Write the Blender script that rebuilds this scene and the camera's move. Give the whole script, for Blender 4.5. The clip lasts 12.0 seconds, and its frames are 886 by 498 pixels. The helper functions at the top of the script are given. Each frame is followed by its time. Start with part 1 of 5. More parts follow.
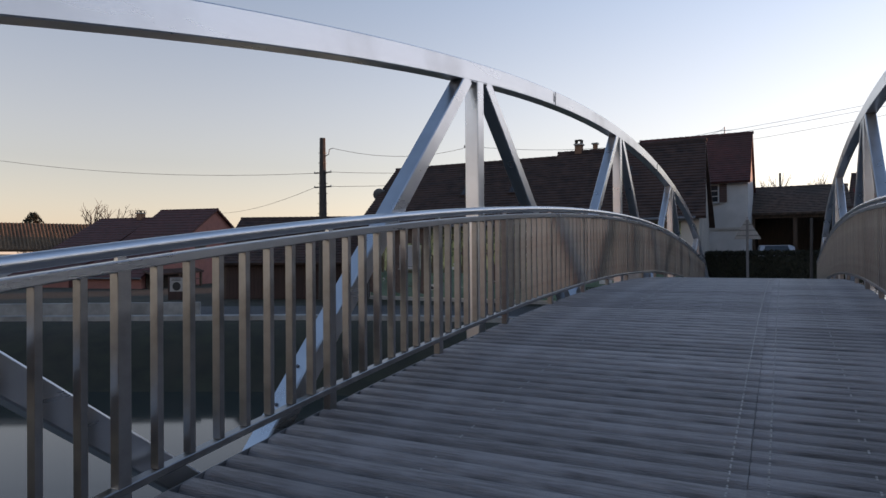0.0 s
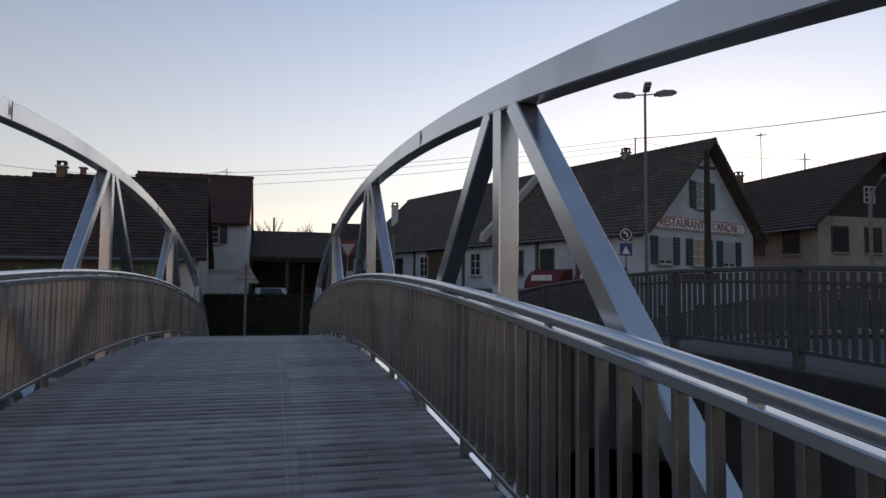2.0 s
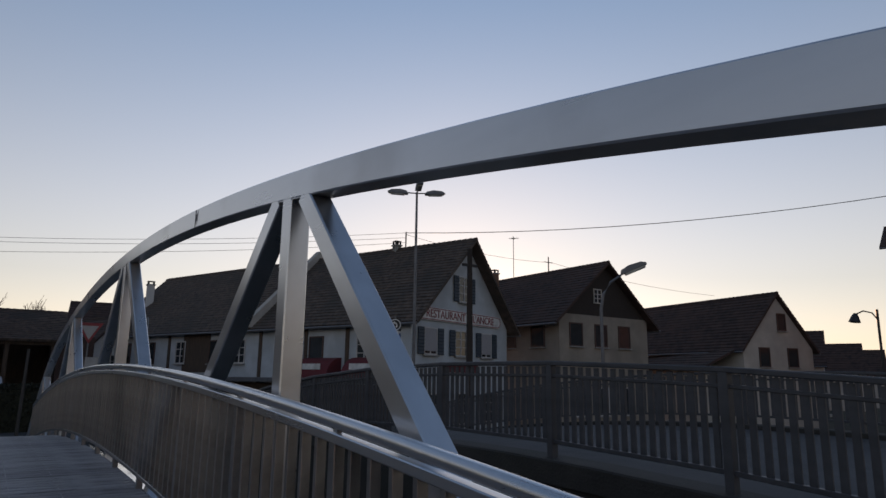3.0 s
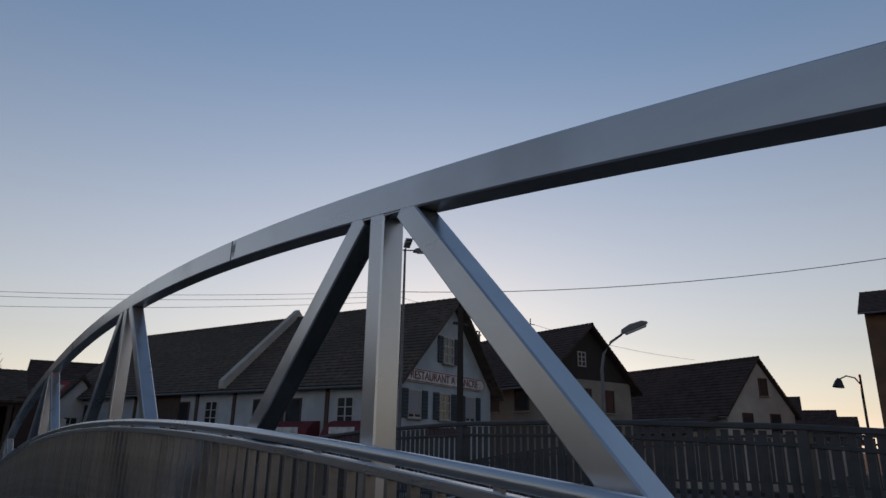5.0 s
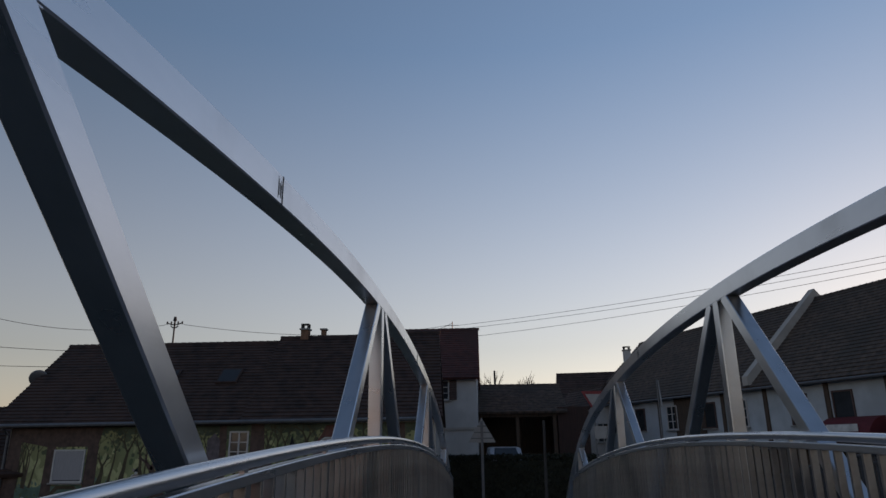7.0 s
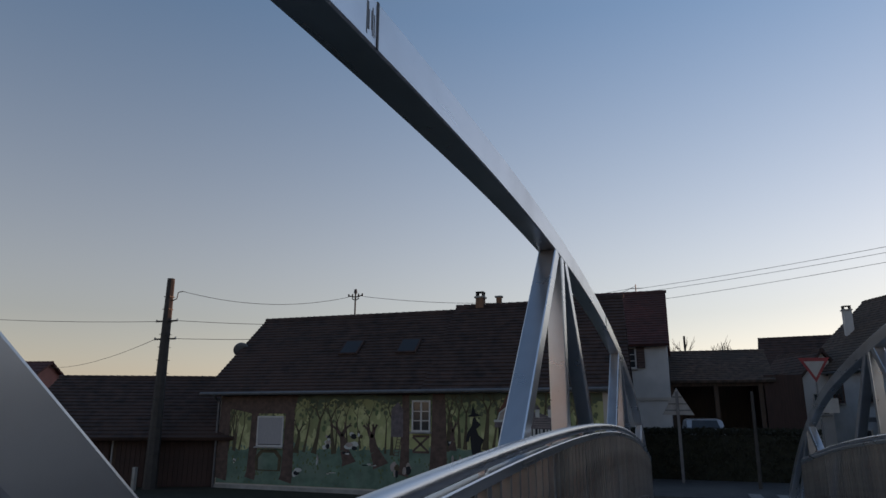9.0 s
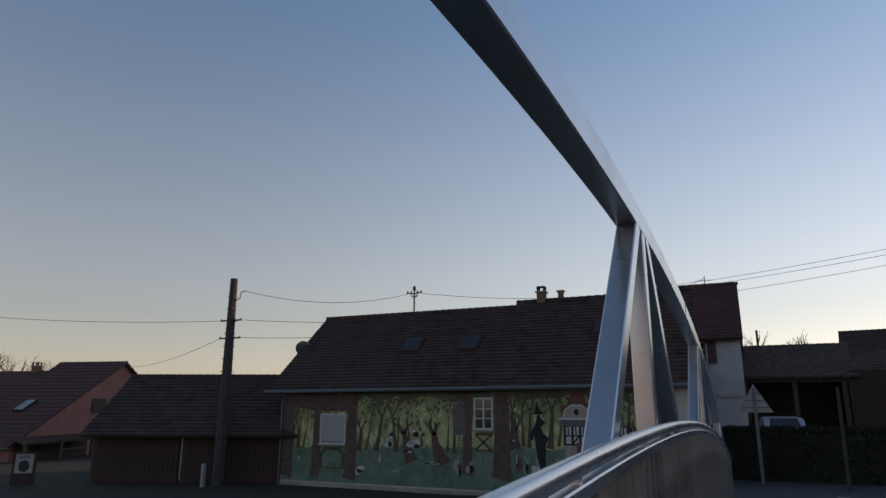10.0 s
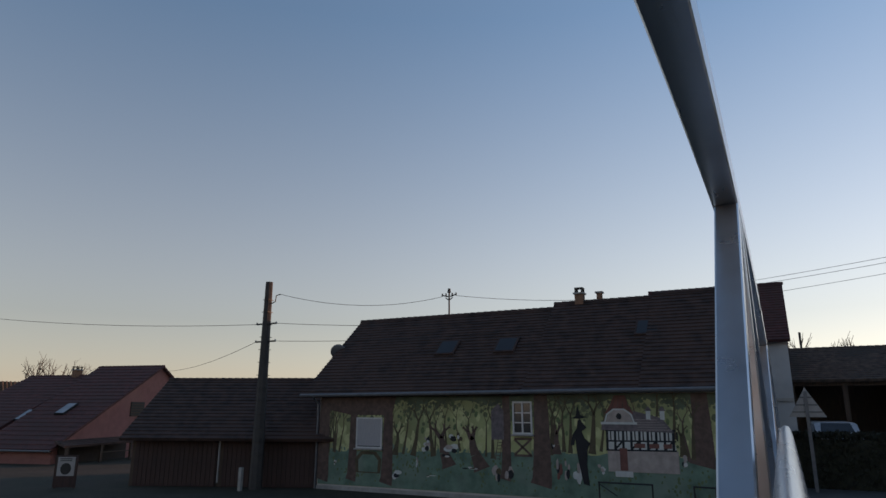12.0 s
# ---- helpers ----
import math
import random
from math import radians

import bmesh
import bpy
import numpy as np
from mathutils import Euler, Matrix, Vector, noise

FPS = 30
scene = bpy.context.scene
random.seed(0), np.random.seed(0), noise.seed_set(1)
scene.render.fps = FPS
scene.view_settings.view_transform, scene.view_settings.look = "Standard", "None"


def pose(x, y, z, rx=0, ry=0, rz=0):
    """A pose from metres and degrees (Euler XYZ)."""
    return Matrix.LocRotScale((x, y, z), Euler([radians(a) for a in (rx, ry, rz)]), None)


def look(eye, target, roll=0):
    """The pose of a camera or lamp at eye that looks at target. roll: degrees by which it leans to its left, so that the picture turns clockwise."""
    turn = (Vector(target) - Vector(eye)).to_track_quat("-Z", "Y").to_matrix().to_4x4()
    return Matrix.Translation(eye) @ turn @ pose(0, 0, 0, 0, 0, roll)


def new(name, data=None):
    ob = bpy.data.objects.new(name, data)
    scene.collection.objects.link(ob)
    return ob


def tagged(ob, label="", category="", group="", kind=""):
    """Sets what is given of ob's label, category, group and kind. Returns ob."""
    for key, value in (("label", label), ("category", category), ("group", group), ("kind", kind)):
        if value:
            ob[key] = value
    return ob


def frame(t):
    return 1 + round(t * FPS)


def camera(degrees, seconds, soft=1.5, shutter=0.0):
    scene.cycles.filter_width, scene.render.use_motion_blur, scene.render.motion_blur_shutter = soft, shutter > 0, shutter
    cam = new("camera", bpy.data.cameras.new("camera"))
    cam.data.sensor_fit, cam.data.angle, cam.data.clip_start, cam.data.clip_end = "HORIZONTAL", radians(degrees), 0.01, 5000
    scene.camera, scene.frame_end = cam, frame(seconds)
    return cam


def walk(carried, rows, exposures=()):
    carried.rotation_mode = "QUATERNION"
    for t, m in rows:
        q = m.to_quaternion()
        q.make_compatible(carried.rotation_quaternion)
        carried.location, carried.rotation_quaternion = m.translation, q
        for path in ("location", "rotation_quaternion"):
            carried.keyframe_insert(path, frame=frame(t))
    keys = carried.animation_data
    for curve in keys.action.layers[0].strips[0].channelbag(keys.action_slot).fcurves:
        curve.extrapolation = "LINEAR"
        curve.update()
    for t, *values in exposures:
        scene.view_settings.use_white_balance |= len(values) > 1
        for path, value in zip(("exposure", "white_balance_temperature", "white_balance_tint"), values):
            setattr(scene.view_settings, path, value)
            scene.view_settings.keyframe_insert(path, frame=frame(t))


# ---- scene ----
cam = camera(68.4, 12.0)
PATH = [
    (0, look((0.704, -2.135, 1.615), (-0.222, -0.362, 1.628), -0.4)),
    (0.5, look((0.636, -1.662, 1.679), (-0.064, 0.212, 1.687), -0.2)),
    (1, look((0.567, -1.158, 1.794), (0.136, 0.795, 1.801), -0.2)),
    (1.5, look((0.448, -0.749, 1.938), (0.346, 1.249, 1.955), 0.3)),
    (2, look((0.388, -0.562, 2.048), (0.893, 1.369, 2.167), 0.5)),
    (2.5, look((0.382, -0.455, 2.092), (1.221, 1.341, 2.359), 0.6)),
    (2.7, look((0.358, -0.449, 2.101), (1.319, 1.277, 2.411), 0.6)),
    (3, look((0.329, -0.416, 2.112), (1.446, 1.196, 2.501), 0.7)),
    (3.2, look((0.34, -0.367, 2.121), (1.56, 1.156, 2.558), 0.4)),
    (4, look((0.248, -0.04, 2.062), (1.694, 1.239, 2.59), 0.6)),
    (4.8, look((0.154, 0.368, 2.0), (1.426, 1.799, 2.579), 0.6)),
    (5, look((0.054, 0.525, 2.023), (1.214, 2.048, 2.6), 0.9)),
    (5.2, look((-0.034, 0.715, 1.999), (1.012, 2.32, 2.573), 0.8)),
    (5.5, look((-0.148, 0.992, 2.043), (0.505, 2.795, 2.609), 0.7)),
    (6, look((-0.391, 1.422, 2.046), (-0.222, 3.334, 2.608), 0.6)),
    (6.5, look((-0.59, 1.866, 2.112), (-0.568, 3.785, 2.674), 0.6)),
    (6.7, look((-0.632, 2.04, 2.13), (-0.668, 3.956, 2.702), 0.0)),
    (8.3, look((-0.829, 3.432, 2.324), (-1.284, 5.301, 2.871), 0.0)),
    (8.5, look((-0.855, 3.585, 2.313), (-1.384, 5.438, 2.846), 0.0)),
    (9, look((-0.968, 3.93, 2.338), (-1.604, 5.764, 2.82), 0.15)),
    (9.5, look((-1.068, 4.262, 2.327), (-1.798, 6.063, 2.802), 0.2)),
    (10, look((-1.19, 4.415, 2.32), (-1.991, 6.185, 2.796), 0.1)),
    (10.5, look((-1.388, 4.577, 2.346), (-2.236, 6.325, 2.821), 0.2)),
    (11, look((-1.488, 4.727, 2.327), (-2.349, 6.467, 2.807), 0.2)),
    (11.5, look((-1.582, 4.701, 2.304), (-2.461, 6.431, 2.788), 0.2)),
    (12, look((-1.634, 4.683, 2.313), (-2.514, 6.411, 2.8), 0.2)),
]
EXPOSURES = [(0, 1.44, 7500, 28), (1.5, 1.26, 7600, 28), (2.5, 0.88, 7700, 28), (3.2, 0.69, 7700, 28), (5, 0.5, 7350, 26), (6.7, 0.53, 7300, 26), (9, 0.77, 7250, 25), (12, 0.91, 7150, 23)]
walk(cam, PATH, EXPOSURES)

# ---- light ----
SUN_YAW = -36.0      # degrees from +y, to the right
SUN_UP = 5.4
world = bpy.data.worlds.new("sky")
scene.world = world
world.use_nodes = True
wn = world.node_tree.nodes
sky = wn.new("ShaderNodeTexSky")
sky.sky_type = "NISHITA"
sky.sun_disc = False
sky.sun_elevation = radians(SUN_UP)
sky.sun_rotation = radians(-SUN_YAW)
sky.altitude = 200
sky.air_density, sky.dust_density, sky.ozone_density = 1.1, 0.15, 2.4
wn["Background"].inputs["Strength"].default_value = 0.137
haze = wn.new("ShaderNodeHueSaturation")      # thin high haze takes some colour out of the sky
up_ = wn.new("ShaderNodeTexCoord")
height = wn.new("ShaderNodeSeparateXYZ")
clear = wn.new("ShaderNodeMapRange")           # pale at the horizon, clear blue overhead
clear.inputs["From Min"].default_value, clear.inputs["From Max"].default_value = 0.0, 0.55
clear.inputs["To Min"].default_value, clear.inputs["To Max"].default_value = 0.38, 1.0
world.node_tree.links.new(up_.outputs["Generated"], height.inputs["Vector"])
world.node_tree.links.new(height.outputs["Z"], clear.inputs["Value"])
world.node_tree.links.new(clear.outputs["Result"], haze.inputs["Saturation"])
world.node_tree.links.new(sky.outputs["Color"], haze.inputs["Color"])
# thin haze: the sky is a little lighter overhead and towards the sun than clear air gives
lift = wn.new("ShaderNodeMapRange")
lift.inputs["From Min"].default_value, lift.inputs["From Max"].default_value = 0.0, 0.6
lift.inputs["To Min"].default_value, lift.inputs["To Max"].default_value = 0.86, 1.17
sunward = wn.new("ShaderNodeVectorMath")
sunward.operation = "DOT_PRODUCT"
sunward.inputs[1].default_value = (math.sin(radians(-SUN_YAW)), math.cos(radians(SUN_YAW)), 0.1)
side = wn.new("ShaderNodeMapRange")
side.inputs["From Min"].default_value, side.inputs["From Max"].default_value = -0.6, 1.0
side.inputs["To Min"].default_value, side.inputs["To Max"].default_value = 0.86, 1.0
both = wn.new("ShaderNodeMath")
both.operation = "MULTIPLY"
glow = wn.new("ShaderNodeVectorMath")
glow.operation = "SCALE"
world.node_tree.links.new(height.outputs["Z"], lift.inputs["Value"])
world.node_tree.links.new(up_.outputs["Generated"], sunward.inputs[0])
world.node_tree.links.new(sunward.outputs["Value"], side.inputs["Value"])
world.node_tree.links.new(lift.outputs["Result"], both.inputs[0])
world.node_tree.links.new(side.outputs["Result"], both.inputs[1])
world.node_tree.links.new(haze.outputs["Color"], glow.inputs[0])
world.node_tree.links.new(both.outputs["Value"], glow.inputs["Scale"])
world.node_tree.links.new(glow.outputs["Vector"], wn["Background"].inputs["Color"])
sun_data = bpy.data.lights.new("sun", "SUN")
sun_data.energy, sun_data.angle, sun_data.color = 1.7, radians(0.6), (1.0, 0.52, 0.28)
sun = new("sun", sun_data)
sd = Vector((math.sin(radians(-SUN_YAW)) * math.cos(radians(SUN_UP)), math.cos(radians(SUN_YAW)) * math.cos(radians(SUN_UP)), math.sin(radians(SUN_UP))))
sun.matrix_world = look(sd * 100, (0, 0, 0))

# ---- materials ----
def material(name, color, rough=0.6, metal=0.0, vary=0.25, scale=3.0, bump=0.0, bump_scale=40.0, stain=None, stain_scale=0.6, stretch=(1, 1, 1), per_object=0.0, spec=0.5):
    m = bpy.data.materials.new(name)
    m.use_nodes = True
    nt = m.node_tree
    n, l = nt.nodes, nt.links
    b = n["Principled BSDF"]
    b.inputs["Roughness"].default_value = rough
    b.inputs["Metallic"].default_value = metal
    b.inputs["Specular IOR Level"].default_value = spec
    tc = n.new("ShaderNodeTexCoord")
    mp = n.new("ShaderNodeMapping")
    mp.inputs["Scale"].default_value = stretch
    l.new(tc.outputs["Object"], mp.inputs["Vector"])
    n1 = n.new("ShaderNodeTexNoise")
    n1.inputs["Scale"].default_value, n1.inputs["Detail"].default_value = scale, 6
    l.new(mp.outputs["Vector"], n1.inputs["Vector"])
    r = n.new("ShaderNodeValToRGB")
    c = Vector(color)
    lo, hi = c * (1 - vary), c * (1 + vary)
    r.color_ramp.elements[0].position, r.color_ramp.elements[1].position = 0.3, 0.7
    r.color_ramp.elements[0].color, r.color_ramp.elements[1].color = (*lo, 1), (*hi, 1)
    l.new(n1.outputs["Fac"], r.inputs["Fac"])
    out = r.outputs["Color"]
    if stain:
        n2 = n.new("ShaderNodeTexNoise")
        n2.inputs["Scale"].default_value, n2.inputs["Detail"].default_value = stain_scale, 8
        l.new(tc.outputs["Object"], n2.inputs["Vector"])
        r2 = n.new("ShaderNodeValToRGB")
        r2.color_ramp.elements[0].position, r2.color_ramp.elements[1].position = 0.48, 0.72
        l.new(n2.outputs["Fac"], r2.inputs["Fac"])
        mx = n.new("ShaderNodeMix")
        mx.data_type = "RGBA"
        mx.inputs[7].default_value = (*stain, 1)
        l.new(r2.outputs["Color"], mx.inputs[0])
        l.new(out, mx.inputs[6])
        out = mx.outputs[2]
    if per_object:
        oi = n.new("ShaderNodeObjectInfo")
        mr = n.new("ShaderNodeMapRange")
        mr.inputs["To Min"].default_value, mr.inputs["To Max"].default_value = 1 - per_object, 1 + per_object
        l.new(oi.outputs["Random"], mr.inputs["Value"])
        hs = n.new("ShaderNodeHueSaturation")
        l.new(mr.outputs["Result"], hs.inputs["Value"])
        l.new(out, hs.inputs["Color"])
        out = hs.outputs["Color"]
    l.new(out, b.inputs["Base Color"])
    rr = n.new("ShaderNodeMapRange")
    rr.inputs["To Min"].default_value, rr.inputs["To Max"].default_value = max(rough - 0.08, 0.02), min(rough + 0.1, 1)
    l.new(n1.outputs["Fac"], rr.inputs["Value"])
    l.new(rr.outputs["Result"], b.inputs["Roughness"])
    if bump:
        n3 = n.new("ShaderNodeTexNoise")
        n3.inputs["Scale"].default_value, n3.inputs["Detail"].default_value = bump_scale, 4
        l.new(mp.outputs["Vector"], n3.inputs["Vector"])
        bp = n.new("ShaderNodeBump")
        bp.inputs["Strength"].default_value, bp.inputs["Distance"].default_value = bump, 0.02
        l.new(n3.outputs["Fac"], bp.inputs["Height"])
        l.new(bp.outputs["Normal"], b.inputs["Normal"])
    return m


STEEL = material("brushed_aluminium", (0.64, 0.65, 0.67), 0.29, 0.95, 0.07, 5, 0.012, 60, (0.5, 0.5, 0.51), 1.1, (1, 0.15, 1))
RAIL = material("rail_aluminium", (0.58, 0.59, 0.61), 0.28, 0.95, 0.06, 8, 0.03, 80, None, 1, (1, 0.1, 1))
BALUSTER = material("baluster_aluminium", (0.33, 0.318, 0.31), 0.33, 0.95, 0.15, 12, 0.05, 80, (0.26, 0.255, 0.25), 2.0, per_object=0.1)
DECK = material("deck_composite", (0.29, 0.268, 0.268), 0.5, 0.0, 0.4, 18, 0.7, 160, (0.4, 0.375, 0.38), 2.2, (0.25, 3, 1), per_object=0.2)
STREAK = material("dirt_streak", (0.2, 0.2, 0.205), 0.55, 0.5)
DARKSEAM = material("seam_grime", (0.08, 0.08, 0.085), 0.7)
SCREW = material("screw_steel", (0.5, 0.49, 0.49), 0.55, 0.5)
ASPHALT = material("asphalt", (0.055, 0.055, 0.057), 0.85, 0, 0.3, 2, 0.4, 60, (0.08, 0.078, 0.075), 0.3)
GRASS = material("grass_ground", (0.02, 0.021, 0.011), 0.95, 0, 0.5, 1.5, 0.8, 25, (0.034, 0.028, 0.018), 0.35)
CONCRETE = material("concrete", (0.3, 0.295, 0.28), 0.85, 0, 0.2, 3, 0.3, 50, (0.18, 0.175, 0.165), 0.7)
WHITEPAINT = material("worn_road_paint", (0.2, 0.2, 0.195), 0.8, 0, 0.5, 9)
TILE_DARK = material("old_brown_roof_tiles", (0.047, 0.027, 0.023), 0.85, 0, 0.55, 2.2, 0.5, 30, (0.066, 0.036, 0.029), 0.45)
TILE_OCHRE = material("ochre_roof_tiles", (0.17, 0.105, 0.06), 0.85, 0, 0.35, 3, 0.4, 30, (0.1, 0.066, 0.043), 0.6)
TILE_RED = material("red_roof_tiles", (0.085, 0.031, 0.029), 0.82, 0, 0.35, 2.5, 0.5, 30, (0.065, 0.03, 0.027), 0.4)
TILE_BROWN = material("weathered_roof_tiles", (0.085, 0.062, 0.05), 0.85, 0, 0.5, 3.5, 0.5, 30, (0.055, 0.046, 0.04), 0.5)
PLASTER_WHITE = material("white_plaster", (0.5, 0.5, 0.5), 0.9, 0, 0.08, 1.5, 0.2, 60, (0.4, 0.4, 0.4), 0.5)
PLASTER_BEIGE = material("beige_plaster", (0.43, 0.4, 0.365), 0.9, 0, 0.12, 1.2, 0.2, 60, (0.34, 0.32, 0.295), 0.5)
PLASTER_PINK = material("salmon_plaster", (0.27, 0.118, 0.105), 0.9, 0, 0.12, 2, 0.2, 60, (0.3, 0.14, 0.12), 0.5)
PLASTER_BLUE = material("pale_blue_plaster", (0.42, 0.465, 0.5), 0.9, 0, 0.12, 1.2, 0.25, 60, (0.33, 0.365, 0.39), 0.5)
PLASTER_TAN = material("tan_plaster", (0.27, 0.235, 0.2), 0.9, 0, 0.14, 1.2, 0.2, 60, (0.2, 0.175, 0.15), 0.5)
PLASTER_CREAM = material("cream_plaster", (0.55, 0.42, 0.3), 0.9, 0, 0.1, 1.2, 0.2, 60, (0.45, 0.34, 0.25), 0.5)
BRICK = material("brown_render", (0.17, 0.095, 0.062), 0.9, 0, 0.3, 0.8, 0.3, 40, (0.1, 0.062, 0.046), 0.5)
REDWALL = material("red_painted_wall", (0.13, 0.03, 0.03), 0.85, 0, 0.15, 2)
WOOD_DARK = material("dark_boards", (0.075, 0.05, 0.036), 0.8, 0, 0.35, 3, 0.3, 40, None, 1, (6, 6, 0.4))
WOOD_RED = material("red_brown_boards", (0.048, 0.025, 0.021), 0.8, 0, 0.3, 3, 0.3, 40, None, 1, (6, 6, 0.4), per_object=0.1)
# darker copy of WOOD_DARK; the beige house gable's shade is in this colour
WOOD_BLACK = material("darkened_boards", (0.03, 0.022, 0.019), 0.85, 0, 0.3, 3, 0.3, 40, None, 1, (6, 6, 0.4))
SHUTTER = material("blue_shutter_paint", (0.03, 0.045, 0.062), 0.6, 0, 0.15, 5)
SHUTTER_BROWN = material("brown_shutter_paint", (0.075, 0.04, 0.033), 0.65, 0, 0.15, 5)
TRIMWHITE = material("white_window_paint", (0.46, 0.46, 0.46), 0.5, 0, 0.1, 5)
FENCEPAINT = material("dark_grey_fence_paint", (0.07, 0.072, 0.08), 0.5, 0.2, 0.2, 5, 0.05, 50)
GREYMETAL = material("painted_grey_metal", (0.13, 0.137, 0.15), 0.45, 0.3, 0.15, 5, 0.05, 50)
BLACKMETAL = material("black_metal", (0.025, 0.025, 0.027), 0.5, 0.3, 0.2, 5)
POLE_CONCRETE = material("pole_concrete", (0.055, 0.05, 0.047), 0.85, 0, 0.2, 4, 0.3, 50)
WIRE = material("cable_rubber", (0.02, 0.02, 0.02), 0.6)
BLIND = material("grey_blind_slats", (0.3, 0.3, 0.32), 0.6, 0, 0.12, 3, 0, 50, None, 1, (20, 1, 1))
SIGNRED = material("sign_red", (0.22, 0.02, 0.026), 0.5)
SIGNWHITE = material("sign_white", (0.6, 0.6, 0.59), 0.5)
SIGNBLUE = material("sign_blue", (0.015, 0.04, 0.15), 0.5)
BRICKCHIM = material("chimney_brick", (0.2, 0.11, 0.07), 0.85, 0, 0.25, 8, 0.3, 30)
# dark mottled stone of the road bridge's beams and spandrels
DARKSTONE = material("dark_mottled_stone", (0.04, 0.036, 0.032), 0.85, 0, 0.4, 1.5, 0.5, 30, (0.024, 0.026, 0.02), 0.5)
DULLPLATE = material("sign_back_grey", (0.3, 0.3, 0.3), 0.5, 0.2, 0.1, 5)
MIRROR_STRIP = material("mirror_strip_metal", (0.7, 0.7, 0.71), 0.12, 1.0, 0.05, 6)
BARK = material("bark", (0.09, 0.07, 0.055), 0.9, 0, 0.3, 6)
HEDGE = material("hedge_leaves", (0.02, 0.022, 0.012), 0.8, 0, 0.5, 6)
CARPAINT = material("silver_car_paint", (0.45, 0.46, 0.48), 0.3, 0.4, 0.05, 5)
CARBLACK = material("tyre_rubber", (0.02, 0.02, 0.02), 0.8)
BANNER = material("red_banner_cloth", (0.13, 0.018, 0.024), 0.8, 0, 0.15, 4)


def glass_material(name, tint):
    m = material(name, tint, 0.06, 0.0, 0.2, 1.5)
    m.node_tree.nodes["Principled BSDF"].inputs["Specular IOR Level"].default_value = 0.6
    return m


GLASS = glass_material("window_glass", (0.03, 0.035, 0.04))
LAMPGLASS = glass_material("lamp_glass", (0.5, 0.5, 0.48))
# pale base colour stands in for the sky mirrored in the roof windows
SKYPANE = glass_material("sky_painted_glass", (0.25, 0.26, 0.28))
SKYLIGHT = material("skylight_glass", (0.016, 0.017, 0.02), 0.42, 0, 0.2, 2)

water_m = bpy.data.materials.new("canal_water")
water_m.use_nodes = True
wb = water_m.node_tree.nodes["Principled BSDF"]
wb.inputs["Base Color"].default_value = (0.02, 0.028, 0.026, 1)
wb.inputs["Roughness"].default_value = 0.06
wt = water_m.node_tree.nodes.new("ShaderNodeTexNoise")
wt.inputs["Scale"].default_value = 0.8
wbp = water_m.node_tree.nodes.new("ShaderNodeBump")
wbp.inputs["Strength"].default_value, wbp.inputs["Distance"].default_value = 0.08, 0.05
water_m.node_tree.links.new(wt.outputs["Fac"], wbp.inputs["Height"])
water_m.node_tree.links.new(wbp.outputs["Normal"], wb.inputs["Normal"])


# ---- mesh helpers ----
def mesh_of(name, bm, mat):
    me = bpy.data.meshes.new(name)
    bmesh.ops.recalc_face_normals(bm, faces=bm.faces)
    bm.to_mesh(me)
    bm.free()
    for m in mat if isinstance(mat, (list, tuple)) else [mat]:
        me.materials.append(m)
    return me


def thing(name, place=(0, 0, 0), turn=0.0, label="", category="", group="", kind=""):
    ob = new(name)
    ob.empty_display_size = 0.2
    ob.matrix_world = pose(*place, 0, 0, turn)
    return tagged(ob, label, category, group, kind)


def part(name, bm, mat, parent=None, label="", at=None):
    ob = new(name, mesh_of(name, bm, mat))
    if parent is not None:
        ob.parent = parent
    if at is not None:
        ob.matrix_basis = at
    return tagged(ob, label)


def shared(name, me, parent, at):
    ob = new(name, me)
    ob.parent = parent
    ob.matrix_basis = at
    return ob


def box(bm, lo, hi, bevel=0.0):
    r = bmesh.ops.create_cube(bm, size=1)
    vs = r["verts"]
    for v in vs:
        v.co = Vector(((v.co.x + 0.5) * (hi[0] - lo[0]) + lo[0], (v.co.y + 0.5) * (hi[1] - lo[1]) + lo[1], (v.co.z + 0.5) * (hi[2] - lo[2]) + lo[2]))
    if bevel:
        es = {e for v in vs for e in v.link_edges}
        bmesh.ops.bevel(bm, geom=list(es), offset=bevel, segments=2, affect="EDGES", profile=0.5)
    return bm


def boxed(lo, hi, bevel=0.0):
    return box(bmesh.new(), lo, hi, bevel)


def sweep(bm, points, section, up=Vector((0, 0, 1)), side=None, cap=True):
    """A section (list of (a, b)) swept along points; a lies along the side, b along the other normal."""
    rings = []
    n = len(points)
    for i, p in enumerate(points):
        d = (points[min(i + 1, n - 1)] - points[max(i - 1, 0)]).normalized()
        s = side.copy() if side is not None else d.cross(up).normalized()
        u = s.cross(d).normalized()
        rings.append([bm.verts.new(p + s * a + u * b) for a, b in section])
    k = len(section)
    for r0, r1 in zip(rings, rings[1:]):
        for j in range(k):
            bm.faces.new((r0[j], r0[(j + 1) % k], r1[(j + 1) % k], r1[j]))
    if cap:
        bm.faces.new(rings[0][::-1])
        bm.faces.new(rings[-1])
    return bm


def rect(w, h, c=0.0):
    a, b = w / 2, h / 2
    if not c:
        return [(-a, -b), (a, -b), (a, b), (-a, b)]
    return [(-a + c, -b), (a - c, -b), (a, -b + c), (a, b - c), (a - c, b), (-a + c, b), (-a, b - c), (-a, -b + c)]


def ring(r, n=12):
    return [(r * math.cos(2 * math.pi * i / n), r * math.sin(2 * math.pi * i / n)) for i in range(n)]


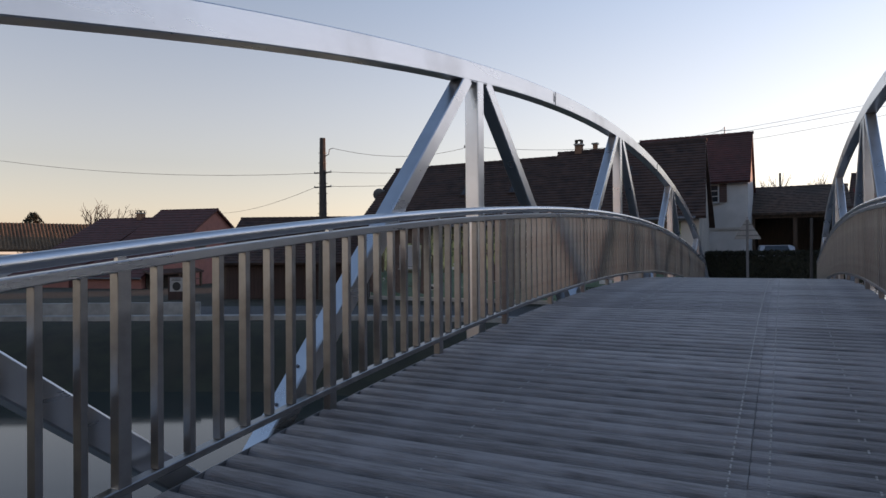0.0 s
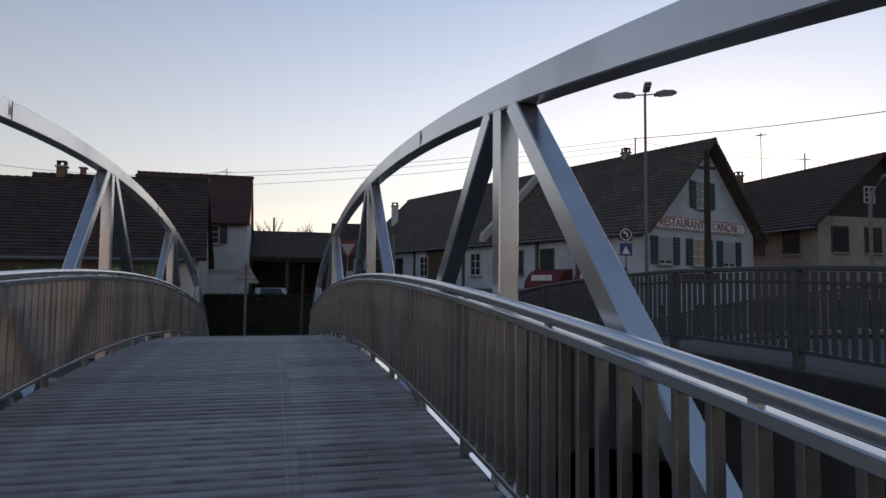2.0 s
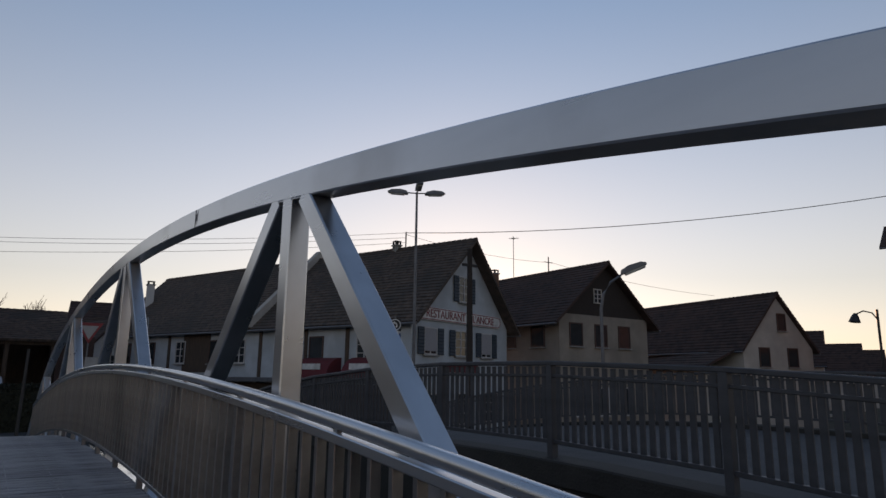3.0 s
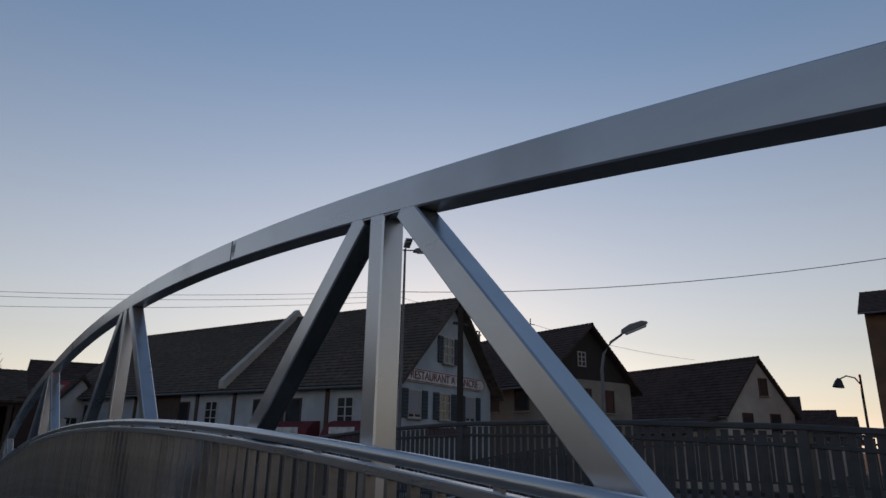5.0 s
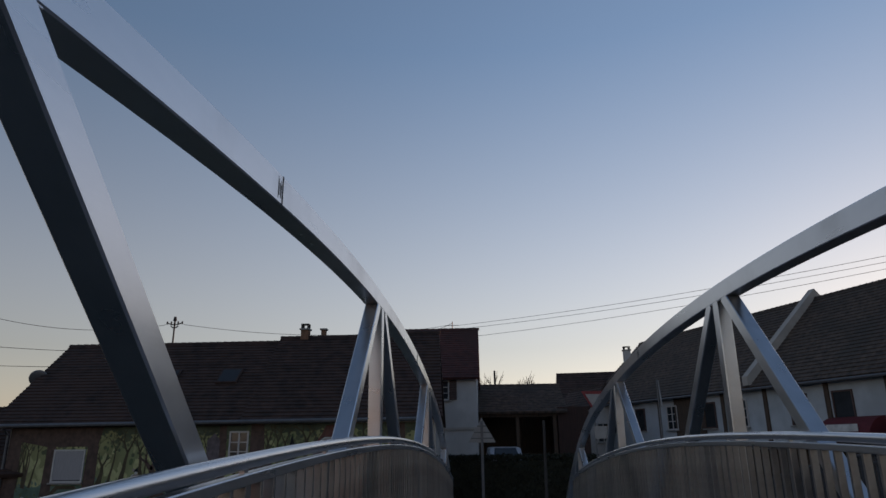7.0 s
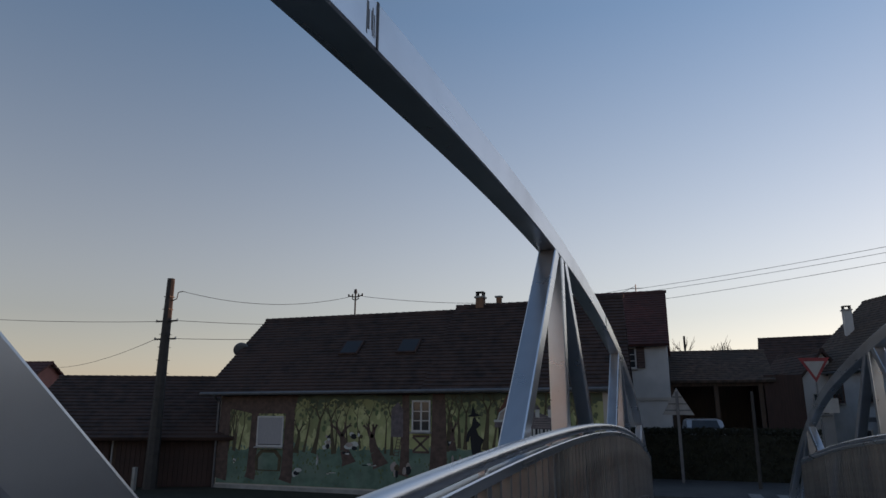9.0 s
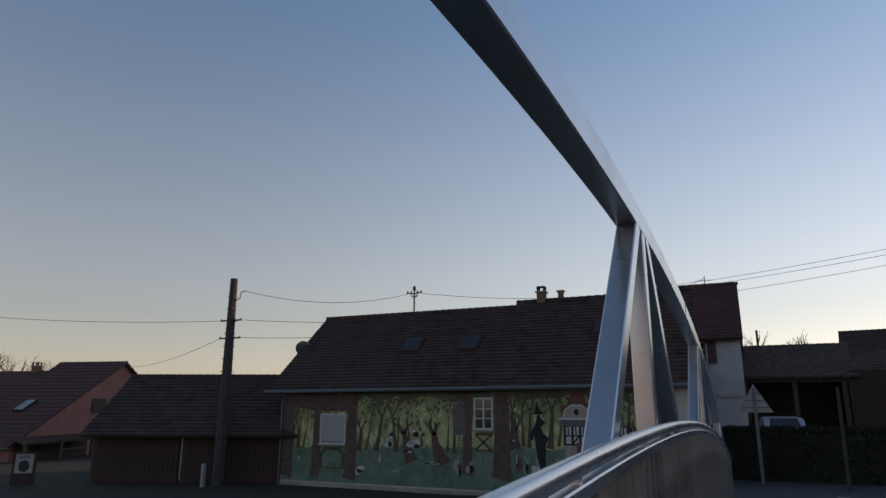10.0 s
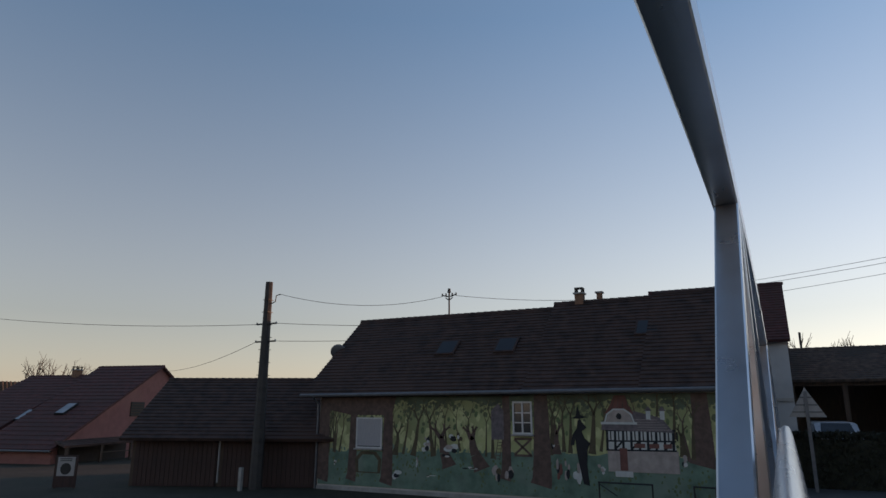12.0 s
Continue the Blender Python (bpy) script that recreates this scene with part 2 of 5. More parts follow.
def tube(bm, points, r, n=10, taper=None):
    pts = [Vector(p) for p in points]
    if taper is None:
        return sweep(bm, pts, ring(r, n), Vector((0.123, 0.07, 1)).normalized() if abs((pts[-1] - pts[0]).normalized().z) < 0.95 else Vector((1, 0.02, 0)))
    rings, m = [], len(pts)
    for i, p in enumerate(pts):
        d = (pts[min(i + 1, m - 1)] - pts[max(i - 1, 0)]).normalized()
        ref = Vector((1, 0, 0)) if abs(d.z) > 0.9 else Vector((0, 0, 1))
        s = d.cross(ref).normalized()
        u = s.cross(d)
        rr = r + (taper - r) * i / (m - 1)
        rings.append([bm.verts.new(p + s * a + u * b) for a, b in ring(rr, n)])
    for r0, r1 in zip(rings, rings[1:]):
        for j in range(n):
            bm.faces.new((r0[j], r0[(j + 1) % n], r1[(j + 1) % n], r1[j]))
    bm.faces.new(rings[0][::-1])
    bm.faces.new(rings[-1])
    return bm


def poly_prism(bm, pts, off):
    """A flat polygon given a thickness along off."""
    a = [bm.verts.new(Vector(p)) for p in pts]
    b = [bm.verts.new(Vector(p) + Vector(off)) for p in pts]
    bm.faces.new(a)
    bm.faces.new(b[::-1])
    for i in range(len(pts)):
        j = (i + 1) % len(pts)
        bm.faces.new((a[i], b[i], b[j], a[j]))
    return bm


# ---- the lie of the land ----
G = -1.1
WATER = -3.0
BX = [-400, -60, -27.8, -15.3, -4, 7, 60, 400]
BY = [-170, -3, 13.2, 19.4, 22.2, 22.8, 30, 75]


def bank(x):
    return float(np.interp(x, BX, BY))


def land(x, y):
    s = bank(x) - y
    far = min(max((s - 0.4) / 7.0, 0), 1)
    near = min(max((s - 20.5) / 6.0, 0), 1)
    z = G - 2.6 * far * far * (3 - 2 * far) + 2.6 * near
    return z


def build_ground():
    xs = [-3000, -1200, -500, -250, -150] + list(np.arange(-100, 101, 2.5)) + [150, 250, 500, 1200, 3000]
    ys = [-3000, -1200, -500, -250, -120, -80] + list(np.arange(-50, 60, 1.25)) + [65, 80, 120, 250, 500, 1200, 3000]
    vs, fs = [], []
    for y in ys:
        for x in xs:
            far = abs(x) > 110 or y > 62 or y < -52
            z = land(x, y) + (0 if far else 0.05 * noise.noise(Vector((x * 0.4, y * 0.4, 0))))
            vs.append((x, y, z))
    w = len(xs)
    for j in range(len(ys) - 1):
        for i in range(w - 1):
            fs.append((j * w + i, j * w + i + 1, (j + 1) * w + i + 1, (j + 1) * w + i))
    me = bpy.data.meshes.new("ground")
    me.from_pydata(vs, [], fs)
    me.materials.append(GRASS)
    for p in me.polygons:
        p.use_smooth = True
    tagged(new("ground", me), "grassy canal banks and village ground in winter", "ground", kind="structure")


build_ground()
wbm = bmesh.new()
bmesh.ops.create_grid(wbm, x_segments=1, y_segments=1, size=400)
wat = part("water", wbm, water_m)
wat.location = (0, 0, WATER)
tagged(wat, "still dark canal water reflecting the sky", "water", kind="structure")


def strip(name, mat, xs, inner, outer, z, label, category):
    """A road or path strip that follows the bank between two offsets."""
    vs, fs = [], []
    for x in xs:
        vs += [(x, bank(x) + inner, G + z), (x, bank(x) + outer, G + z), (x, bank(x) + inner, G + z - 0.4), (x, bank(x) + outer, G + z - 0.4)]
    for i in range(len(xs) - 1):
        a = 4 * i
        fs += [(a, a + 4, a + 5, a + 1), (a, a + 2, a + 6, a + 4), (a + 1, a + 5, a + 7, a + 3)]
    me = bpy.data.meshes.new(name)
    me.from_pydata(vs, [], fs)
    me.materials.append(mat)
    return tagged(new(name, me), label, category, kind="structure")


RXS = list(np.arange(-70, 71, 3.5))
strip("road", ASPHALT, RXS, 1.0, 7.4, 0.09, "dark asphalt village road along the canal", "road")
strip("kerb", CONCRETE, RXS, 0.35, 1.0, 0.2, "pale concrete kerb between bank and road", "kerb")


# ---- the footbridge ----
MID = 9.2           # middle of the span
NODES = [-2.25, 3.34, 9.2, 15.06, 20.8]
END0, END1 = -6.6, 24.6


def chord_z(y):
    d = abs(y - MID)
    return 3.64 - 0.0108 * d * d - (0.02 * max(0, d - 8.5) ** 2 if y > MID else 0)


def deck_z(y):
    return 1.14 - 0.0064 * (y - 9.0) ** 2


def rail_z(y):
    return deck_z(y) + 1.1


def low_z(y):
    return deck_z(y) - 0.42


bridge = thing("footbridge", (0, 0, 0), 0, "arched brushed aluminium truss footbridge over the canal", "footbridge")
BAR = 0.136          # width of the square hollow sections
XB = 1.75 + BAR / 2


def brace(foot, top, x):
    """A diagonal between the bottom chord and the underside of the arch."""
    a, b = Vector((x, foot, low_z(foot))), Vector((x, top, chord_z(top) - 0.07))
    return part("diagonal", sweep(bmesh.new(), [a, b], rect(BAR - 0.002, BAR - 0.004, 0.008), side=Vector((1, 0, 0))), STEEL, bridge)


for sgn in (-1, 1):
    X = sgn * XB
    ys = list(np.arange(END0, END1 + 0.1, 0.4))
    bm = sweep(bmesh.new(), [Vector((sgn * 1.823, y, max(chord_z(y), low_z(y) + 0.05))) for y in ys], rect(0.146, 0.171, 0.007), side=Vector((1, 0, 0)))
    part("arch_chord", bm, STEEL, bridge)
    bm = sweep(bmesh.new(), [Vector((X, y, low_z(y))) for y in ys], rect(0.15, 0.2, 0.008), side=Vector((1, 0, 0)))
    part("bottom_chord", bm, STEEL, bridge)
    for y in NODES:
        bm = sweep(bmesh.new(), [Vector((X, y, low_z(y))), Vector((X, y, chord_z(y) - 0.07))], rect(BAR - 0.004, BAR, 0.008), side=Vector((1, 0, 0)))
        part("post", bm, STEEL, bridge)
        near_foot, far_foot = y - 3.11, (0.4 if y < 0 else y + 3.12)
        for foot, top in ((near_foot, y - 0.24), (far_foot, y + 0.165)):
            if END0 + 0.5 < foot < END1 - 0.5:
                brace(foot, top, X)
        # weld beads round the head of each post
        bm = boxed((X - BAR / 2 + 0.004, y - 0.34, chord_z(y) - 0.092), (X + BAR / 2 - 0.004, y + 0.28, chord_z(y) - 0.083), 0.003)
        bmesh.ops.transform(bm, matrix=Matrix.Translation((0, y, chord_z(y))) @ Matrix.Rotation(math.atan(-0.0216 * (y - MID)), 4, "X") @ Matrix.Translation((0, -y, -chord_z(y))), verts=bm.verts)
        part("weld_bead", bm, STEEL, bridge)
    # splice lines of the chord, with run-off streaks
    for ysp in (5.56, 12.84):
        zt = chord_z(ysp)
        bm = boxed((sgn * 1.7475, ysp - 0.006, zt - 0.081), (sgn * 1.753, ysp + 0.006, zt + 0.081))
        part("splice", bm, DARKSEAM, bridge, "grimy weld seam")
        rk = random.Random(int(ysp * 10) + sgn)
        bm = bmesh.new()
        for k in range(7):
            y0 = ysp - 0.012 - 0.011 * k + rk.uniform(-0.004, 0.004)
            top = zt + 0.07 - rk.uniform(0, 0.05)
            low = zt - 0.075 + rk.uniform(0, 0.05)
            xs_ = sorted((sgn * 1.7488, sgn * 1.751))
            box(bm, (xs_[0], y0 - 0.0022, low), (xs_[1], y0 + 0.0022, top))
        part("streak", bm, STREAK, bridge, "grey dirt streaks beside the seam")
    # bolts on the upper face of the diagonals
    foot, top = NODES[1] - 3.11, NODES[1] - 0.24
    slope = (chord_z(top) - 0.07 - low_z(foot)) / (top - foot)
    for by in (0.667, 0.849):
        z = low_z(foot) + slope * (by - foot) + 0.5 * BAR * math.hypot(1, slope) + 0.002
        bm = bmesh.new()
        bmesh.ops.create_cone(bm, cap_ends=True, segments=8, radius1=0.012, radius2=0.009, depth=0.014, matrix=pose(X, by, z, math.degrees(math.atan(slope)), 0, 0))
        part("bolt", bm, GREYMETAL, bridge)
for y in list(np.arange(END0 + 0.4, END1, 1.47)):
    bm = boxed((-1.76, y - 0.05, deck_z(y) - 0.26), (1.76, y + 0.05, deck_z(y) - 0.075))
    part("cross_beam", bm, GREYMETAL, bridge)

# smooth plates added on the right edge only, to mirror a bright strip of sky
for y0 in np.arange(END0, END1 - 1.3, 1.475):
    ys = np.linspace(y0 + 0.03, y0 + 1.445, 4)
    bm = sweep(bmesh.new(), [Vector((1.705, y, deck_z(y) - 0.02)) for y in ys], rect(0.075, 0.012), side=Vector((1, 0, 0)))
    part("edge_flange", bm, MIRROR_STRIP, bridge, "smooth plate added to mirror bright sky along the deck edge")
for sgn in (-1, 1):
    ys = list(np.arange(END0, END1 + 0.1, 0.5))
    bm = sweep(bmesh.new(), [Vector((sgn * 1.662, y, deck_z(y) - 0.032)) for y in ys], rect(0.008, 0.06), side=Vector((1, 0, 0)))
    part("edge_trim", bm, GREYMETAL, bridge)

# railings
HALF = 1.64
for sgn in (-1, 1):
    rl = thing("railing", (0, 0, 0), 0, "aluminium footbridge railing with round handrail and upright bars", "railing", "footbridge railings")
    X = sgn * HALF
    ys = list(np.arange(-4.6, 21.21, 0.3))
    part("handrail", tube(bmesh.new(), [Vector((X, y, rail_z(y) - 0.031)) for y in ys], 0.031, 14), RAIL, rl, "polished round handrail")
    for p in rl.children[-1].data.polygons:
        p.use_smooth = True
    part("top_rail", sweep(bmesh.new(), [Vector((X, y, rail_z(y) - 0.098)) for y in ys], rect(0.055, 0.045, 0.005), side=Vector((1, 0, 0))), RAIL, rl)
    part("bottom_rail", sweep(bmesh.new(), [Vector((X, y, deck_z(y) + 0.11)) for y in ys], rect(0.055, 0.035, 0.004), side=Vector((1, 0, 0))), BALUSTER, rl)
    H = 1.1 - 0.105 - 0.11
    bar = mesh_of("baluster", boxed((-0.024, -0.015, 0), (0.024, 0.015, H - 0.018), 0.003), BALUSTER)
    stile = mesh_of("railing_post", boxed((-0.026, -0.03, -0.28), (0.026, 0.03, H - 0.018), 0.004), BALUSTER)
    pad = mesh_of("rail_bracket", boxed((-0.012, -0.02, 0), (0.012, 0.02, 0.045)), RAIL)
    n = 0
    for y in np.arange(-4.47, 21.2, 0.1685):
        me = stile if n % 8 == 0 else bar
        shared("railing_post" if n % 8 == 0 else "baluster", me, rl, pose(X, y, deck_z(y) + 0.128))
        if n % 8 == 0:
            shared("rail_bracket", pad, rl, pose(X, y, rail_z(y) - 0.105))
        n += 1

# deck of ribbed boards
deck = thing("bridge_deck", (0, 0, 0), 0, "ribbed grey composite deck boards on the footbridge", "deck", kind="structure")


def board_mesh(x0, x1, pitch):
    bm = bmesh.new()
    prof, ribs = [], 3
    half = pitch / 2 - 0.005
    w = 2 * half / ribs
    for r in range(ribs):
        a = -half + r * w
        for t, z in ((0.0, -0.03), (0.12, -0.03), (0.22, -0.006), (0.3, 0.0), (0.55, 0.003), (0.8, 0.0), (0.9, -0.006)):
            prof.append((a + w * t, z))
    prof += [(half, -0.03), (half, -0.055), (-half, -0.055)]
    a = [bm.verts.new((x0, y, z)) for y, z in prof]
    b = [bm.verts.new((x1, y, z)) for y, z in prof]
    bm.faces.new(a)
    bm.faces.new(b[::-1])
    for i in range(len(prof)):
        j = (i + 1) % len(prof)
        bm.faces.new((a[i], b[i], b[j], a[j]))
    return mesh_of("deck_board", bm, DECK)


PITCH = 0.415
long_board = board_mesh(-1.655, 0.5692, PITCH)
short_board = board_mesh(0.5708, 1.655, PITCH)
sbm = bmesh.new()
for x in (0.5, 0.645, 1.02, -0.72):
    for y in (-0.17, -0.105, -0.035, 0.035, 0.105, 0.17):
        if abs(x - 0.57) > 0.1 and y not in (-0.105, 0.035):
            continue
        for dy in (-0.011, 0.011):
            bmesh.ops.create_cone(sbm, cap_ends=True, segments=6, radius1=0.0054, radius2=0.0046, depth=0.004, matrix=pose(x, y + dy, 0.004))
screws = mesh_of("screw_row", sbm, SCREW)
rng = random.Random(3)
for y in np.arange(END0, END1 + 0.3, PITCH):
    tilt = math.degrees(math.atan(-0.0128 * (y - 9)))
    m = pose(0, y + rng.choice((0, 0, 0, -0.007, 0.007)), deck_z(y) + rng.uniform(-0.003, 0.002), tilt + rng.uniform(-0.45, 0.45))
    shared("deck_board", long_board, deck, pose(rng.uniform(-0.0015, 0.001), 0, 0) @ m)
    shared("deck_board", short_board, deck, pose(rng.uniform(-0.001, 0.0015), 0, rng.uniform(-0.0015, 0.0015)) @ m)
    shared("screw_row", screws, deck, m)

# abutments and ramps at both ends
for name, y0, y1 in (("abutment", END1 + 0.2, 28.2), ("abutment", -14.0, END0 - 0.1)):
    bm = bmesh.new()
    ys = np.linspace(y0, y1, 8)
    pts = [(y, max(deck_z(y), G + 0.1)) for y in ys]
    prof = [(y, z) for y, z in pts] + [(y1, G - 3.2), (y0, G - 3.2)]
    poly_prism(bm, [(-2.1, y, z) for y, z in prof], (4.2, 0, 0))
    tagged(part(name, bm, [CONCRETE]), "concrete abutment and ramp of the footbridge", "abutment", kind="structure")

# ---- the road bridge alongside ----
FX = 6.4


def fence_z(y):
    return 2.34 - 0.0068 * (y - 7.4) ** 2


rb = thing("road_bridge", (0, 0, 0), 0, "concrete road bridge with a humped carriageway", "bridge", kind="structure")
ys = list(np.arange(-16, 29.1, 1.5))
bm = sweep(bmesh.new(), [Vector((10.7, y, max(fence_z(y) - 1.42, G - 0.1))) for y in ys], rect(8.0, 0.3, 0.03), side=Vector((1, 0, 0)))
part("carriageway", bm, ASPHALT, rb)
for x in (6.42, 14.95):
    bm = sweep(bmesh.new(), [Vector((x, y, max(fence_z(y) - 1.32, G + 0.05))) for y in ys], rect(0.5, 0.3, 0.02), side=Vector((1, 0, 0)))
    part("edge_beam", bm, DARKSTONE, rb)
    lower = [(y, -5) for y in (-16, 0.5)] + [(7.2 + 6.7 * math.cos(a), -3.2 + 2.7 * math.sin(a)) for a in np.linspace(math.pi, 0, 14)] + [(14.2, -5), (29, -5)]
    upper = [(y, max(fence_z(y) - 1.44, G - 0.1)) for y in ys[::-1]]
    part("spandrel_wall", poly_prism(bmesh.new(), [(x - 0.2, y, z) for y, z in lower + upper], (0.4, 0, 0)), DARKSTONE, rb)
for x in (FX, 14.95):
    fn = thing("bridge_fence", (0, 0, 0), 0, "dark grey painted metal picket parapet on the road bridge", "fence", "road bridge parapets")
    posts = list(np.arange(-11.3, 27.5, 2.45))
    top = [Vector((x, y, max(fence_z(y), G + 1.1))) for y in posts]
    part("top_rail", sweep(bmesh.new(), top, rect(0.11, 0.06, 0.01), side=Vector((1, 0, 0))), FENCEPAINT, fn)
    part("lower_rail", sweep(bmesh.new(), [p - Vector((0, 0, 0.98)) for p in top], rect(0.06, 0.05, 0.006), side=Vector((1, 0, 0))), FENCEPAINT, fn)
    part("upper_rail", sweep(bmesh.new(), [p - Vector((0, 0, 0.16)) for p in top], rect(0.05, 0.04, 0.006), side=Vector((1, 0, 0))), FENCEPAINT, fn)
    pk = mesh_of("picket", boxed((-0.012, -0.036, -0.98), (0.012, 0.036, -0.04), 0.004), FENCEPAINT)
    ps = mesh_of("fence_post", boxed((-0.05, -0.05, -1.3), (0.05, 0.05, -0.02), 0.006), FENCEPAINT)
    for a, b in zip(top, top[1:]):
        shared("fence_post", ps, fn, pose(a.x, a.y, a.z))
        for i in range(1, 19):
            p = a.lerp(b, i / 19)
            shared("picket", pk, fn, pose(p.x, p.y, p.z))
    shared("fence_post", ps, fn, pose(*top[-1]))


# ---- houses ----
def lerp2(a, b, t):
    return (a[0] + (b[0] - a[0]) * t, a[1] + (b[1] - a[1]) * t)


def tiled_slope(parent, e0, e1, r1, r0, mat, rows, thick=0.12, label=""):
    """A roof slope e0-e1 (eave), r1-r0 (ridge), built as overlapping courses of tiles with a stepped surface."""
    e0, e1, r0, r1 = (Vector(v) for v in (e0, e1, r0, r1))
    nrm = (e1 - e0).cross(r0 - e0).normalized()
    if nrm.z < 0:
        nrm = -nrm
    bm = bmesh.new()
    left, right = [], []
    for i in range(rows):
        for t, h in ((i / rows, 0.05), ((i + 0.97) / rows, 0.008)):
            left.append(bm.verts.new(e0.lerp(r0, t) + nrm * h))
            right.append(bm.verts.new(e1.lerp(r1, t) + nrm * h))
    for p, q in ((r0, r1), (r0 - nrm * thick, r1 - nrm * thick), (e0 - nrm * thick, e1 - nrm * thick)):
        left.append(bm.verts.new(p))
        right.append(bm.verts.new(q))
    k = len(left)
    for i in range(k):
        j = (i + 1) % k
        bm.faces.new((left[i], right[i], right[j], left[j]))
    bm.faces.new(left[::-1])
    bm.faces.new(right)
    return part("roof_slope", bm, mat, parent, label)


def ridge_tiles(parent, a, b, mat, step=0.36):
    a, b = Vector(a), Vector(b)
    n = max(2, int((b - a).length / step))
    bm = bmesh.new()
    d = (b - a).normalized()
    s = d.cross(Vector((0, 0, 1))).normalized()
    for i in range(n):
        p, q = a.lerp(b, i / n), a.lerp(b, (i + 1.15) / n)
        ring0 = [bm.verts.new(p + s * x + Vector((0, 0, z))) for x, z in ((-0.15, -0.06), (-0.1, 0.06), (0, 0.1), (0.1, 0.06), (0.15, -0.06))]
        ring1 = [bm.verts.new(q + s * x * 0.8 + Vector((0, 0, z - 0.03))) for x, z in ((-0.15, -0.06), (-0.1, 0.06), (0, 0.1), (0.1, 0.06), (0.15, -0.06))]
        for k in range(4):
            bm.faces.new((ring0[k], ring0[k + 1], ring1[k + 1], ring1[k]))
        bm.faces.new(ring0)
        bm.faces.new(ring1[::-1])
    return part("ridge_tiles", bm, mat, parent)


def gabled_house(name, fl, fr, br, bl, base, eave, ridge, ra, rb_, wall, roof, over=0.45, label="", gable=None, rows=22, verge=0.3):
    """Ground corners fl, fr (gable front), br, bl; ra and rb_ are the plan places of the ridge's front and back ends."""
    h = thing(name, (0, 0, 0), 0, label, "house")
    bm = bmesh.new()
    poly_prism(bm, [(*p, base) for p in (fl, fr, br, bl)], (0, 0, eave - base))
    part("wall", bm, wall, h)
    for g0, g1, r in ((fl, fr, ra), (bl, br, rb_)):
        bm = bmesh.new()
        inner = lerp2(r, lerp2(ra, rb_, 0.5), 0.25 / max(0.5, math.dist(ra, rb_)))
        off = Vector((inner[0] - r[0], inner[1] - r[1], 0)) * 2
        poly_prism(bm, [(*g0, eave), (*g1, eave), (*r, ridge - 0.12)], off)
        part("gable_wall", bm, gable or wall, h)
    d = (Vector((*rb_, 0)) - Vector((*ra, 0))).normalized()
    ridge0, ridge1 = Vector((*ra, ridge)) - d * verge, Vector((*rb_, ridge)) + d * verge
    for c0, c1 in ((fl, bl), (fr, br)):
        e0, e1 = Vector((*c0, eave)), Vector((*c1, eave))
        out0, out1 = (e0 - Vector((*ra, ridge))).normalized() * over, (e1 - Vector((*rb_, ridge))).normalized() * over
        tiled_slope(h, e0 + out0 - d * verge, e1 + out1 + d * verge, ridge1, ridge0, roof, rows)
        # gutter
        part("gutter", tube(bmesh.new(), [e0 + out0 * 1.1 - d * verge + Vector((0, 0, -0.06)), e1 + out1 * 1.1 + d * verge + Vector((0, 0, -0.06))], 0.07, 8), GREYMETAL, h)
    ridge_tiles(h, ridge0, ridge1, roof)
    return h


def wall_pose(a, b, s, z):
    """A pose on the wall that runs from a to b (seen from outside, left to right), s metres along it, at the height z; local +x runs along the wall and -y looks out."""
    d = Vector((b[0] - a[0], b[1] - a[1], 0)).normalized()
    ang = math.degrees(math.atan2(d.y, d.x))
    return pose(a[0] + d.x * s, a[1] + d.y * s, z, 0, 0, ang)


def window(parent, m, w, h, shutters=None, bars=True, leaf=None, trim=None, sill=True):
    wd = part("window", boxed((-w / 2, -0.02, 0), (w / 2, 0.06, h)), GLASS, parent, at=m)
    bm = bmesh.new()
    t = 0.07
    for lo, hi in (((-w / 2 - t, -0.06, -t), (-w / 2, 0.05, h + t)), ((w / 2, -0.06, -t), (w / 2 + t, 0.05, h + t)), ((-w / 2, -0.06, h), (w / 2, 0.05, h + t)), ((-w / 2, -0.06, -t), (w / 2, 0.05, 0))):
        box(bm, lo, hi)
    part("window_frame", bm, trim or TRIMWHITE, wd)
    if bars:
        part("glazing_bar", boxed((-0.035, -0.045, 0), (0.035, -0.015, h)), TRIMWHITE, wd)
        for k in (1, 2):
            part("glazing_bar", boxed((-w / 2, -0.04, h * k / 3 - 0.02), (w / 2, -0.017, h * k / 3 + 0.02)), TRIMWHITE, wd)
    if sill:
        part("sill", boxed((-w / 2 - 0.12, -0.16, -t - 0.07), (w / 2 + 0.12, 0.04, -t), 0.01), CONCRETE, wd)
    if leaf:
        part("roller_blind", boxed((-w / 2 + 0.01, -0.05, h * (1 - leaf)), (w / 2 - 0.01, -0.022, h - 0.005)), BLIND, wd)
    if shutters:
        for s in (-1, 1):
            x0, x1 = sorted((s * (w / 2 + 0.09), s * (w / 2 + 0.09 + w / 2)))
            prof = [(-0.06, -0.05)]
            for k in range(8):
                prof += [(-0.09, -0.05 + (h + 0.1) * k / 8), (-0.115, -0.05 + (h + 0.1) * (k + 0.15) / 8), (-0.09, -0.05 + (h + 0.1) * (k + 0.9) / 8)]
            prof += [(-0.09, h + 0.05), (-0.06, h + 0.05)]
            bm = poly_prism(bmesh.new(), [(x0, a, b) for a, b in prof], (x1 - x0, 0, 0))
            part("shutter", bm, shutters, wd)
    return wd


